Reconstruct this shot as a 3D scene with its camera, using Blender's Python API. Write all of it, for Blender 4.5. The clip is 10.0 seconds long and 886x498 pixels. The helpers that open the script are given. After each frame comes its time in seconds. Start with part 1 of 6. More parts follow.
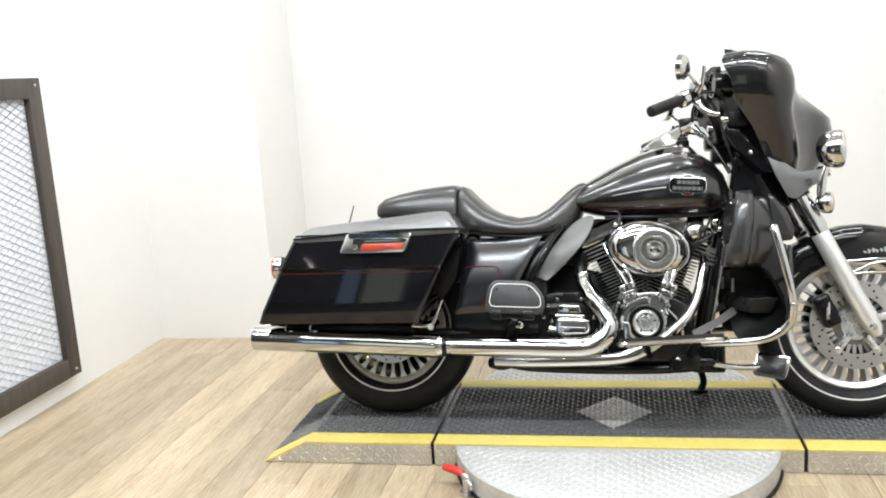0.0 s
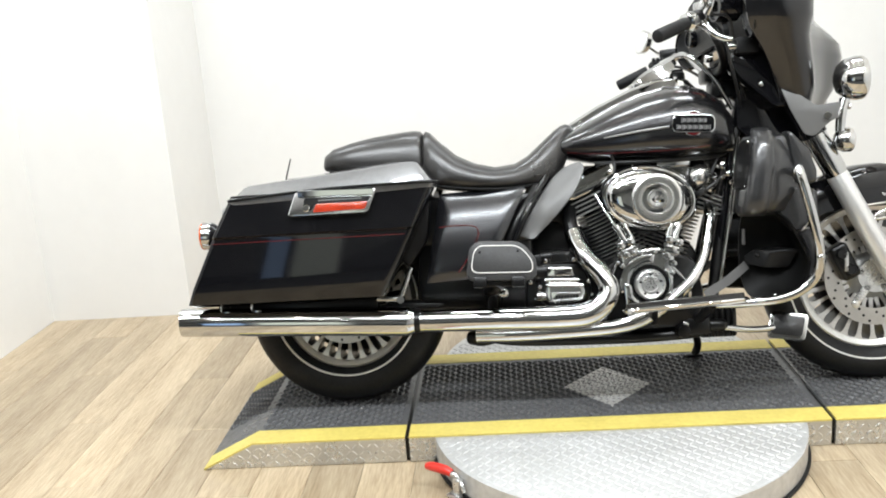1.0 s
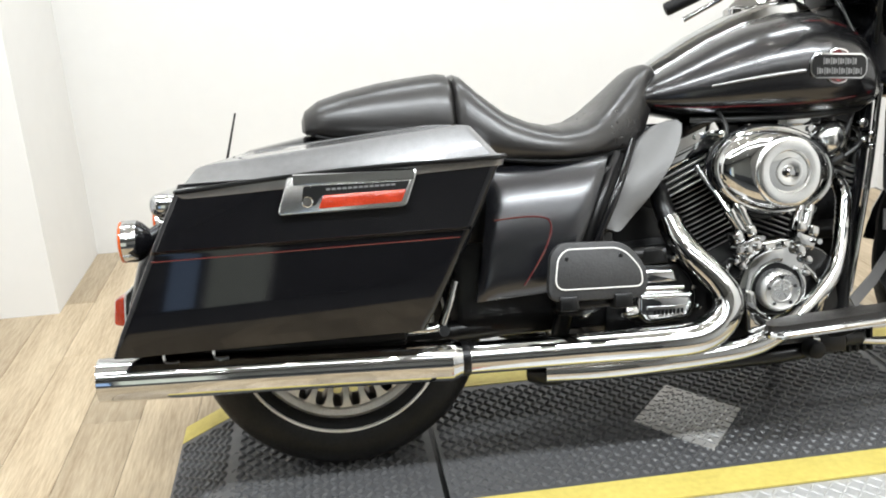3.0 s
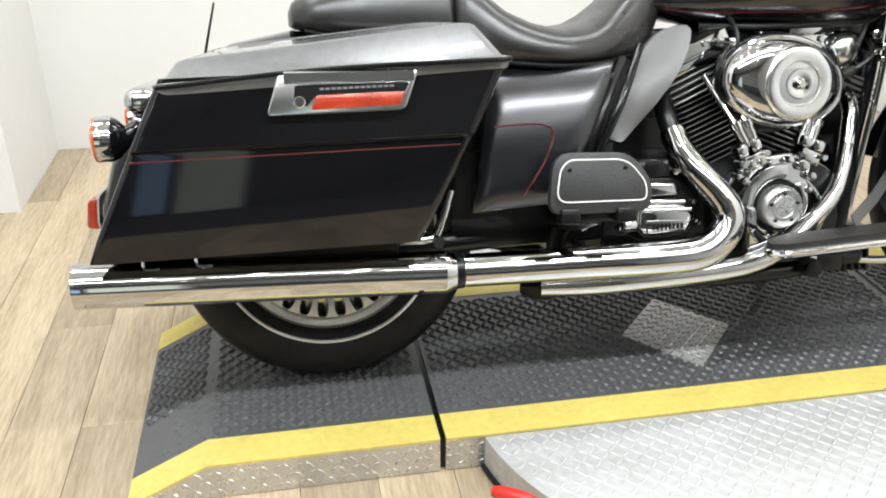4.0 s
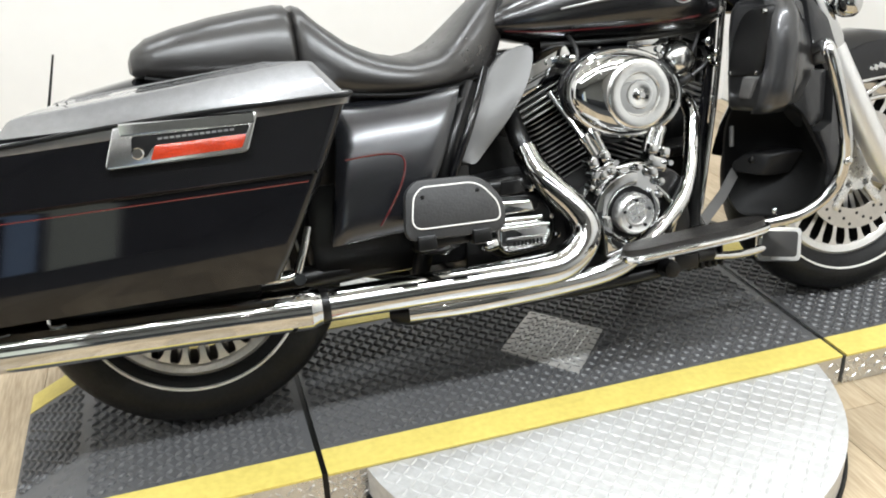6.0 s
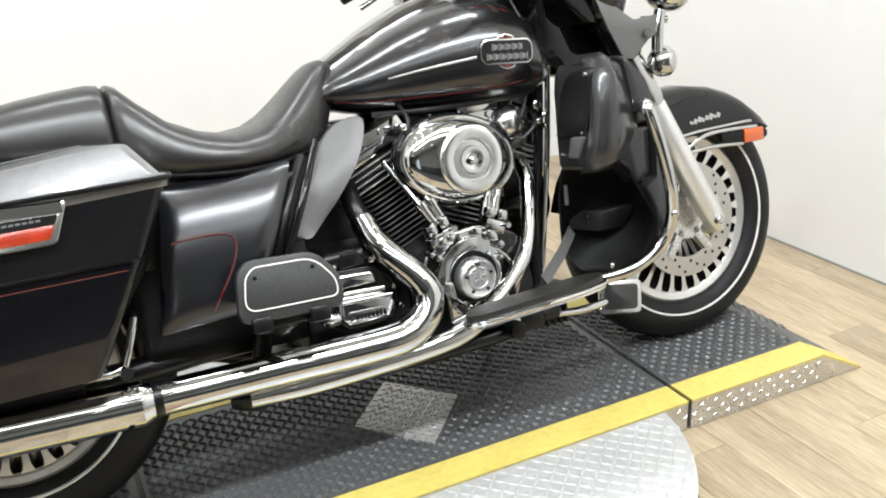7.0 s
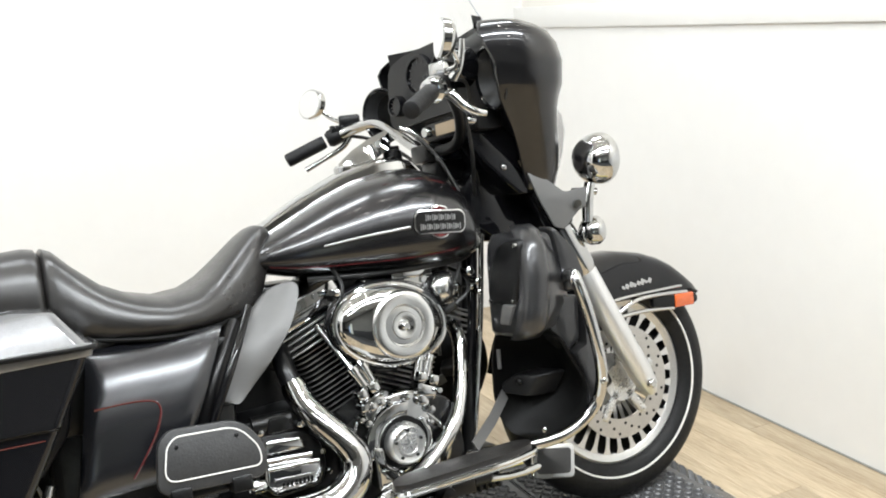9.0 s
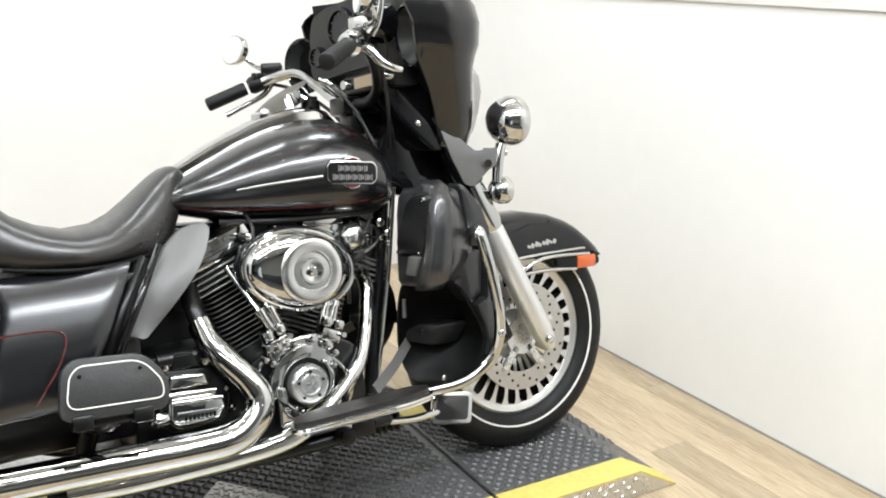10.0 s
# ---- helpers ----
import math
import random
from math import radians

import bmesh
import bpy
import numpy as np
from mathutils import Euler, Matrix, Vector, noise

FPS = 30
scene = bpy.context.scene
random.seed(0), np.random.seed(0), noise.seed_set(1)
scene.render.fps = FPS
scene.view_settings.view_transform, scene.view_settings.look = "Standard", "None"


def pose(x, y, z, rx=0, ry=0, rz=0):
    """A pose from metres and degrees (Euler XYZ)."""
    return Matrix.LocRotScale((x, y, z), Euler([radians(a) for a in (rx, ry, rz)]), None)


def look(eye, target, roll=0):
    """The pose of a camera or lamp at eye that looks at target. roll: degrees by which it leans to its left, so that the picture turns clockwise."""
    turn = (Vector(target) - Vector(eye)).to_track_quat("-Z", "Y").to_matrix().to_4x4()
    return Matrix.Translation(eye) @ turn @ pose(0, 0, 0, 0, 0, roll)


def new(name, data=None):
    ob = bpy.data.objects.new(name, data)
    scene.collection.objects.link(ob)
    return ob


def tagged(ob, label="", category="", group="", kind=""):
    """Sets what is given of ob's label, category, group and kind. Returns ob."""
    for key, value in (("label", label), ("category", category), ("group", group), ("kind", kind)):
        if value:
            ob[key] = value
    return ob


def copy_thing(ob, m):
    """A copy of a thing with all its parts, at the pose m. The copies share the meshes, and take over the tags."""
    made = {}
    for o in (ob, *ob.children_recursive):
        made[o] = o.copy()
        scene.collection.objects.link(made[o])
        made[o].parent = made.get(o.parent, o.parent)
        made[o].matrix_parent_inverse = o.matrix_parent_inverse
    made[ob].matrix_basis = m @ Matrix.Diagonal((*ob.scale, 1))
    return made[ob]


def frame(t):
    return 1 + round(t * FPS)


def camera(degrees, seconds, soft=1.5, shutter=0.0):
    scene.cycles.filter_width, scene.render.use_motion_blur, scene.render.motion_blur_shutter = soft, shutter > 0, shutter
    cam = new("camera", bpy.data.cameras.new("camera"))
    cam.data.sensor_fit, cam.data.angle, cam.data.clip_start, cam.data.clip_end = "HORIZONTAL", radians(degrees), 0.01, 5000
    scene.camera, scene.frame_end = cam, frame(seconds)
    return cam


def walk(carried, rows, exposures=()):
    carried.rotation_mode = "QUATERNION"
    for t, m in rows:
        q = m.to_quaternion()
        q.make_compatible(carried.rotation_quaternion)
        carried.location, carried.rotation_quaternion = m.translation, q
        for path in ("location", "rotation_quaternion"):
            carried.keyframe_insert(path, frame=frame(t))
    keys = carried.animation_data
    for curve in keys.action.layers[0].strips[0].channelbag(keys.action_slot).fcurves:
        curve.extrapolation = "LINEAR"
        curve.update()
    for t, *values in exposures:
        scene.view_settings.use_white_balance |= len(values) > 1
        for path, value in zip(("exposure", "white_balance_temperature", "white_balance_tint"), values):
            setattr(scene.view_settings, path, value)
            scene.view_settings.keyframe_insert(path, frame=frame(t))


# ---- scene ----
cam = camera(52.7, 10.0, 1.9)
PATH = [
    (0, (0.844, -3.136, 1.308), (0.458, -1.211, 0.926), -3.7),
    (0.3, (0.800, -3.004, 1.266), (0.437, -1.108, 0.838), -2.1),
    (0.5, (0.681, -2.91, 1.242), (0.385, -0.966, 0.879), -3.5),
    (0.7, (0.604, -2.845, 1.254), (0.430, -0.917, 0.869), -4.3),
    (1, (0.513, -2.696, 1.239), (0.377, -0.764, 0.741), -4.2),
    (1.2, (0.513, -2.580, 1.204), (0.329, -0.652, 0.750), -3.2),
    (1.5, (0.391, -2.367, 1.206), (0.218, -0.429, 0.745), -1.7),
    (1.8, (0.300, -2.215, 1.215), (0.166, -0.326, 0.630), -2.0),
    (2, (0.236, -2.118, 1.233), (0.163, -0.226, 0.588), -3.6),
    (2.2, (0.172, -2.019, 1.223), (0.253, -0.114, 0.653), -3.1),
    (3.3, (-0.023, -1.765, 1.207), (0.243, 0.073, 0.472), -2.4),
    (3.5, (-0.039, -1.733, 1.212), (0.256, 0.09, 0.444), -2.1),
    (4, (-0.039, -1.73, 1.188), (0.271, 0.037, 0.303), -0.2),
    (4.5, (-0.047, -1.74, 1.176), (0.268, 0.027, 0.293), 0.6),
    (5, (-0.024, -1.741, 1.185), (0.361, 0.02, 0.319), 0.5),
    (5.2, (-0.016, -1.744, 1.186), (0.378, 0.015, 0.32), -0.1),
    (6.3, (0.076, -1.752, 1.221), (0.627, -0.021, 0.385), -3.0),
    (6.5, (0.08, -1.739, 1.204), (0.675, -0.008, 0.399), -2.8),
    (7, (0.131, -1.731, 1.222), (0.923, -0.055, 0.472), -2.9),
    (7.5, (0.168, -1.74, 1.248), (1.033, -0.056, 0.601), -1.9),
    (8, (0.168, -1.748, 1.271), (1.027, -0.039, 0.688), -1.0),
    (8.5, (0.176, -1.763, 1.29), (1.065, -0.048, 0.77), -1.1),
    (9, (0.19, -1.773, 1.301), (1.1, -0.057, 0.825), -1.0),
    (9.5, (0.2, -1.806, 1.311), (1.195, -0.129, 0.869), 0.9),
    (10, (0.198, -1.864, 1.305), (1.229, -0.245, 0.744), 3.1),
]
walk(cam, [(t, look(eye, target, roll)) for t, eye, target, roll in PATH])

# ---- light ----
world = bpy.data.worlds.new("world")
scene.world = world
world.use_nodes = True
world.node_tree.nodes["Background"].inputs[0].default_value = (0.9, 0.95, 1.0, 1)
world.node_tree.nodes["Background"].inputs[1].default_value = 0.15


def lamp(name, at, size_x, size_y, watts, colour=(0.915, 0.965, 1.0)):
    data = bpy.data.lights.new(name, "AREA")
    data.shape, data.size, data.size_y, data.energy, data.color = "RECTANGLE", size_x, size_y, watts, colour
    ob = new(name, data)
    ob.matrix_world = pose(*at)
    return ob


CEILING = 3.1
# rows of flat ceiling panels that run along the bike: (x, y, length, width, watts)
PANELS = [(lx, ly, 0.98, wide, watts) for ly, wide, watts, row in ((-1.70, 0.16, 46.0, (-1.25, -0.17, 0.91, 1.85)), (0.60, 0.16, 25.0, (-1.05, 0.35, 1.75)), (-3.00, 0.16, 9.0, (-1.05, 0.02, 1.09, 1.95))) for lx in row]
for lx, ly, long, wide, watts in PANELS:
    lamp("ceiling_panel_lamp", (lx, ly, CEILING - 0.03), long, wide, watts)


# ---- materials ----
def material(name, colour, rough=0.5, metal=0.0, coat=0.0, vary=0.0, scale=8.0, bump=0.0, bump_scale=60.0, rough_vary=0.0,
             per_object=0.0, second=None, stretch=(1, 1, 1), spec=0.5):
    """Principled material with noise at two scales in colour and roughness, and a fine relief."""
    m = bpy.data.materials.new(name)
    m.use_nodes = True
    nt = m.node_tree
    n, link = nt.nodes, nt.links.new
    p = n["Principled BSDF"]
    p.inputs["Roughness"].default_value, p.inputs["Metallic"].default_value = rough, metal
    p.inputs["Specular IOR Level"].default_value = spec
    p.inputs["Coat Weight"].default_value, p.inputs["Coat Roughness"].default_value = coat, 0.03
    p.inputs["Base Color"].default_value = (*colour, 1)
    co = n.new("ShaderNodeTexCoord")
    mp = n.new("ShaderNodeMapping")
    mp.inputs["Scale"].default_value = stretch
    link(co.outputs["Object"], mp.inputs["Vector"])
    if vary:
        big, fine = n.new("ShaderNodeTexNoise"), n.new("ShaderNodeTexNoise")
        big.inputs["Scale"].default_value, fine.inputs["Scale"].default_value = scale, scale * 9
        big.inputs["Detail"].default_value, fine.inputs["Detail"].default_value = 4, 6
        link(mp.outputs[0], big.inputs["Vector"]), link(mp.outputs[0], fine.inputs["Vector"])
        add = n.new("ShaderNodeMath")
        add.operation = "ADD"
        link(big.outputs[0], add.inputs[0]), link(fine.outputs[0], add.inputs[1])
        ramp = n.new("ShaderNodeMapRange")
        ramp.inputs["From Min"].default_value, ramp.inputs["From Max"].default_value = 0.7, 1.3
        link(add.outputs[0], ramp.inputs["Value"])
        mix = n.new("ShaderNodeMix")
        mix.data_type = "RGBA"
        other = second or tuple(c * (1 - vary) for c in colour)
        mix.inputs["A"].default_value, mix.inputs["B"].default_value = (*colour, 1), (*other, 1)
        link(ramp.outputs[0], mix.inputs["Factor"])
        out = mix.outputs["Result"]
        if per_object:
            info = n.new("ShaderNodeObjectInfo")
            hsv = n.new("ShaderNodeHueSaturation")
            rng = n.new("ShaderNodeMapRange")
            rng.inputs["To Min"].default_value, rng.inputs["To Max"].default_value = 1 - per_object, 1 + per_object
            link(info.outputs["Random"], rng.inputs["Value"]), link(rng.outputs[0], hsv.inputs["Value"])
            link(out, hsv.inputs["Color"])
            out = hsv.outputs[0]
        link(out, p.inputs["Base Color"])
        if rough_vary:
            rr = n.new("ShaderNodeMapRange")
            rr.inputs["From Min"].default_value, rr.inputs["From Max"].default_value = 0.7, 1.3
            rr.inputs["To Min"].default_value, rr.inputs["To Max"].default_value = rough - rough_vary, rough + rough_vary
            link(add.outputs[0], rr.inputs["Value"]), link(rr.outputs[0], p.inputs["Roughness"])
    if bump:
        nb = n.new("ShaderNodeTexNoise")
        nb.inputs["Scale"].default_value, nb.inputs["Detail"].default_value = bump_scale, 5
        link(mp.outputs[0], nb.inputs["Vector"])
        b = n.new("ShaderNodeBump")
        b.inputs["Strength"].default_value, b.inputs["Distance"].default_value = bump, 0.004
        link(nb.outputs[0], b.inputs["Height"]), link(b.outputs[0], p.inputs["Normal"])
    return m


def clear(name, tint, gloss=0.06):
    """Thin clear sheet: lets nearly all light through and mirrors a little."""
    m = bpy.data.materials.new(name)
    m.use_nodes = True
    nt = m.node_tree
    thin, shine, mix = nt.nodes.new("ShaderNodeBsdfTransparent"), nt.nodes.new("ShaderNodeBsdfGlossy"), nt.nodes.new("ShaderNodeMixShader")
    thin.inputs[0].default_value, shine.inputs["Roughness"].default_value, mix.inputs[0].default_value = (*tint, 1), 0.02, gloss
    nt.links.new(thin.outputs[0], mix.inputs[1]), nt.links.new(shine.outputs[0], mix.inputs[2])
    nt.links.new(mix.outputs[0], nt.nodes["Material Output"].inputs[0])
    return m


WALL = material("white_wall_paint", (0.75, 0.742, 0.724), 0.6, vary=0.03, scale=1.5, bump=0.05, bump_scale=180)
UPPERWALL = material("beige_wall_paint", (0.74, 0.71, 0.655), 0.6, vary=0.04, scale=1.5, bump=0.05, bump_scale=180)
CEIL = material("ceiling_paint", (0.8, 0.8, 0.79), 0.8, vary=0.04, scale=2)
DARKFLOOR = material("dark_unseen_floor", (0.045, 0.047, 0.048), 0.9, vary=0.3, scale=6, bump=0.2, bump_scale=200)
HALLWALL = material("hall_wall_paint", (0.26, 0.26, 0.24), 0.6, vary=0.15, scale=1.5)
DARKWALL = material("grey_wall_paint", (0.05, 0.053, 0.056), 0.6, vary=0.15, scale=1.5)
BLUEGLASS = material("window_daylight", (0.2, 0.3, 0.45), 0.3, vary=0.1)
GREYDOOR = material("grey_door_paint", (0.62, 0.62, 0.60), 0.5, vary=0.08, scale=3)
BULB = material("lit_bulb", (0.9, 0.9, 0.9), 0.4, vary=0.02)
bp = BULB.node_tree.nodes["Principled BSDF"]
bp.inputs["Emission Color"].default_value, bp.inputs["Emission Strength"].default_value = (1.0, 0.97, 0.92, 1), 130.0
GREYGLASS = material("frosted_daylit_glass", (0.35, 0.36, 0.33), 0.5, vary=0.15, scale=3)
bp = GREYGLASS.node_tree.nodes["Principled BSDF"]
bp.inputs["Emission Color"].default_value, bp.inputs["Emission Strength"].default_value = (0.92, 1.0, 0.86, 1), 0.9
bp = BLUEGLASS.node_tree.nodes["Principled BSDF"]
bp.inputs["Emission Color"].default_value, bp.inputs["Emission Strength"].default_value = (0.45, 0.65, 1.0, 1), 1.15
OAK = material("light_oak_plank", (0.505, 0.411, 0.282), 0.34, vary=0.38, second=(0.285, 0.212, 0.13), scale=2.0, stretch=(9, 0.8, 1),
               bump=0.12, bump_scale=25, rough_vary=0.06, per_object=0.17)
JOINT = material("plank_joint", (0.33, 0.26, 0.18), 0.7, vary=0.2)
BLACK = material("gloss_black_paint", (0.005, 0.005, 0.006), 0.06, vary=0.2, scale=30, spec=0.45)
SIDEPAINT = material("charcoal_side_paint", (0.014, 0.0148, 0.0185), 0.26, metal=0.5, coat=1.0, vary=0.2, scale=60)
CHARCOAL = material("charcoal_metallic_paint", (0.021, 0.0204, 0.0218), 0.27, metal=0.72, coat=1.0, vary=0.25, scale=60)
for paint, haze in ((CHARCOAL, 0.17), (SIDEPAINT, 0.24)):
    paint.node_tree.nodes["Principled BSDF"].inputs["Coat Roughness"].default_value = haze
GREYSATIN = material("satin_grey_deflector", (0.125, 0.124, 0.122), 0.48, metal=0.2, vary=0.04, scale=14)
FAIRPAINT = material("black_pearl_paint", (0.011, 0.0108, 0.012), 0.30, metal=0.5, spec=0.3, coat=0.9, vary=0.2, scale=60)
INNER = material("dark_grey_inner_fairing", (0.016, 0.0162, 0.0165), 0.5, vary=0.2, scale=20, bump=0.1, bump_scale=300)
# charcoal of the lids, lightened: the overhead glow is put into the colour
LIDLIT = material("charcoal_lid_lit_from_above", (0.212, 0.212, 0.216), 0.36, metal=0.75, coat=1.0, vary=0.2, scale=60)
WINGGREY = material("dark_grey_fairing_paint", (0.036, 0.036, 0.0375), 0.28, metal=0.4, coat=0.4, vary=0.2, scale=25)
HOLLOWBLACK = material("matt_black_moulding", (0.004, 0.004, 0.004), 0.5, spec=0.12, vary=0.3, scale=20, bump=0.1, bump_scale=260)
PLASTIC = material("black_textured_plastic", (0.006, 0.006, 0.0064), 0.42, spec=0.28, vary=0.3, scale=20, bump=0.12, bump_scale=300)
BLACKMETAL = material("black_powder_coat", (0.005, 0.005, 0.0052), 0.28, spec=0.3, vary=0.3, scale=25, bump=0.08, bump_scale=120)
RUBBER = material("tyre_rubber", (0.0065, 0.0065, 0.007), 0.55, spec=0.3, vary=0.4, scale=14, bump=0.15, bump_scale=140, rough_vary=0.1)
FOOTRUBBER = material("grey_black_foot_rubber", (0.028, 0.028, 0.0285), 0.5, vary=0.35, scale=24, bump=0.15, bump_scale=220, rough_vary=0.08)
MATRUBBER = material("brown_black_mat_rubber", (0.014, 0.0125, 0.0115), 0.42, vary=0.35, scale=24, bump=0.12, bump_scale=220, rough_vary=0.08)
LEATHER = material("black_seat_vinyl", (0.0130, 0.0118, 0.0112), 0.32, spec=0.72, vary=0.3, scale=10, bump=0.03, bump_scale=240, rough_vary=0.05)
CHROME = material("chrome", (0.55, 0.552, 0.55), 0.05, metal=1.0, vary=0.04, scale=12, rough_vary=0.02)
ALU = material("brushed_aluminium", (0.66, 0.66, 0.65), 0.30, metal=0.9, vary=0.12, scale=18, rough_vary=0.07)
POLISHED = material("polished_metal", (0.78, 0.78, 0.77), 0.20, metal=1.0, vary=0.06, scale=18, rough_vary=0.03)
CASTALU = material("cast_aluminium_wheel", (0.70, 0.695, 0.68), 0.34, metal=0.85, vary=0.15, scale=20, rough_vary=0.06)
ROTOR = material("brake_rotor_steel", (0.55, 0.53, 0.5), 0.32, metal=1.0, vary=0.15, scale=25)
FINEDGE = material("machined_fin_edge", (0.56, 0.56, 0.55), 0.38, metal=1.0, vary=0.2, scale=40)
REDLENS = material("red_reflector", (0.43, 0.034, 0.008), 0.14, coat=1.0, vary=0.35, scale=40, bump=0.3, bump_scale=260)
AMBER = material("amber_lens", (0.58, 0.10, 0.012), 0.12, coat=1.0, vary=0.2, scale=40, bump=0.2, bump_scale=260)
REDLINE = material("red_pinstripe", (0.080, 0.006, 0.008), 0.2, coat=1.0, vary=0.1)
SILVERLINE = material("silver_stripe", (0.24, 0.24, 0.24), 0.34, metal=0.6, coat=0.5, vary=0.1)
WHITELINE = material("white_line", (0.75, 0.74, 0.71), 0.45, vary=0.08)
YELLOW = material("yellow_safety_edge", (0.69, 0.575, 0.155), 0.5, vary=0.22, second=(0.56, 0.45, 0.11), scale=7, bump=0.25, bump_scale=90)
MAT = material("black_rubber_mat", (0.076, 0.077, 0.079), 0.34, vary=0.4, second=(0.085, 0.085, 0.087), scale=5, bump=0.12, bump_scale=120, rough_vary=0.12)
MATBAR = material("worn_rubber_bar", (0.105, 0.106, 0.108), 0.36, vary=0.4, second=(0.07, 0.07, 0.072), scale=9)
STEELPLATE = material("dull_steel_plate", (0.60, 0.595, 0.58), 0.38, metal=0.3, vary=0.35, second=(0.44, 0.42, 0.39), scale=9, rough_vary=0.1)
TREAD = material("worn_bright_tread", (0.74, 0.74, 0.73), 0.30, metal=0.6, vary=0.15, scale=14, rough_vary=0.1)
PLATE = material("aluminium_tread_plate", (0.62, 0.62, 0.615), 0.40, metal=0.4, vary=0.3, second=(0.46, 0.46, 0.45), scale=6, bump=0.12, bump_scale=120, rough_vary=0.1)
REDGRIP = material("red_vinyl_grip", (0.62, 0.03, 0.02), 0.35, vary=0.12)
DARKWOOD = material("dark_stained_wood", (0.075, 0.058, 0.045), 0.55, vary=0.6, second=(0.03, 0.026, 0.024), scale=5, stretch=(6, 6, 0.5), bump=0.3, bump_scale=30)
BOARD = material("white_backing_board", (0.8, 0.82, 0.86), 0.5, vary=0.03, scale=4)
WIRE = material("grey_wire_mesh", (0.40, 0.41, 0.45), 0.45, metal=0.3, vary=0.15)
FORK = material("silver_fork_paint", (0.70, 0.695, 0.68), 0.34, metal=0.65, vary=0.06, scale=20)
SCREEN = material("lit_display", (0.35, 0.27, 0.18), 0.2, vary=0.08, scale=30)
DIAL = material("dial_face", (0.5, 0.5, 0.48), 0.35, vary=0.1)
GLASSCLEAR = clear("clear_windshield", (0.995, 0.997, 0.997), 0.02)
MIRROR = material("mirror_glass", (0.9, 0.9, 0.9), 0.01, metal=1.0)
CABLE = material("black_cable", (0.012, 0.012, 0.012), 0.45, vary=0.2)


def two_tone(me, mat, pick):
    """Gives the faces that pick() chooses a second material."""
    me.materials.append(mat)
    for f in me.polygons:
        if pick(f):
            f.material_index = 1
    return me


# ---- mesh helpers ----
def finish(bm, name, mat, sharp=38.0):
    bmesh.ops.remove_doubles(bm, verts=bm.verts, dist=1e-5)
    bmesh.ops.recalc_face_normals(bm, faces=bm.faces)
    for f in bm.faces:
        f.smooth = True
    for e in bm.edges:
        if len(e.link_faces) == 2 and e.calc_face_angle(0) > radians(sharp):
            e.smooth = False
    me = bpy.data.meshes.new(name)
    bm.to_mesh(me)
    bm.free()
    me.materials.append(mat)
    return me


def part(name, bm, mat, parent, label="", at=None, sharp=38.0):
    """Links a bmesh (or a ready mesh) as one mesh object under a thing or a part."""
    me = bm if isinstance(bm, bpy.types.Mesh) else finish(bm, name, mat, sharp)
    ob = new(name, me)
    ob.parent = parent
    if at is not None:
        ob.matrix_local = at
    if label:
        tagged(ob, label)
    return ob


def thing(name, label, category, at=None, kind="", group=""):
    ob = new(name)
    ob.empty_display_size = 0.1
    if at is not None:
        ob.matrix_world = at
    return tagged(ob, label, category, group, kind)


def solid(name, bm, mat, label, category="", kind="", at=None, group="", sharp=38.0):
    ob = new(name, finish(bm, name, mat, sharp))
    if at is not None:
        ob.matrix_world = at
    return tagged(ob, label, category, group, kind)


def moved(bm, m):
    bmesh.ops.transform(bm, matrix=m, verts=bm.verts)
    return bm


def mirrored(bm):
    bmesh.ops.scale(bm, vec=(1, -1, 1), verts=bm.verts)
    bmesh.ops.reverse_faces(bm, faces=bm.faces)
    return bm


def joined(*many):
    out = bmesh.new()
    for b in many:
        me = bpy.data.meshes.new("tmp")
        b.to_mesh(me)
        b.free()
        out.from_mesh(me)
        bpy.data.meshes.remove(me)
    return out


def box(x0, x1, y0, y1, z0, z1, bev=0.0, seg=2):
    bm = bmesh.new()
    bmesh.ops.create_cube(bm, size=1)
    bmesh.ops.scale(bm, vec=(x1 - x0, y1 - y0, z1 - z0), verts=bm.verts)
    bmesh.ops.translate(bm, vec=((x0 + x1) / 2, (y0 + y1) / 2, (z0 + z1) / 2), verts=bm.verts)
    if bev:
        bmesh.ops.bevel(bm, geom=bm.edges[:], offset=bev, segments=seg, affect="EDGES", profile=0.5)
    return bm


def loft(rings, cap=True, closed=True):
    bm = bmesh.new()
    rows = [[bm.verts.new(p) for p in r] for r in rings]
    for a, b in zip(rows, rows[1:]):
        for i in range(len(a) if closed else len(a) - 1):
            j = (i + 1) % len(a)
            bm.faces.new((a[i], a[j], b[j], b[i]))
    if cap:
        bm.faces.new(rows[0])
        bm.faces.new(rows[-1][::-1])
    return bm


def rounded(pts, r, n=4):
    """The corners of an outline, rounded by the radius r."""
    out, k = [], len(pts)
    for i in range(k):
        p, a, b = Vector(pts[i]), Vector(pts[i - 1]), Vector(pts[(i + 1) % k])
        da, db = (a - p), (b - p)
        d = min(r, da.length * 0.45, db.length * 0.45)
        s, e = p + da.normalized() * d, p + db.normalized() * d
        for j in range(n + 1):
            u = j / n
            out.append(tuple(s * (1 - u) ** 2 + p * 2 * u * (1 - u) + e * u * u))
    return out


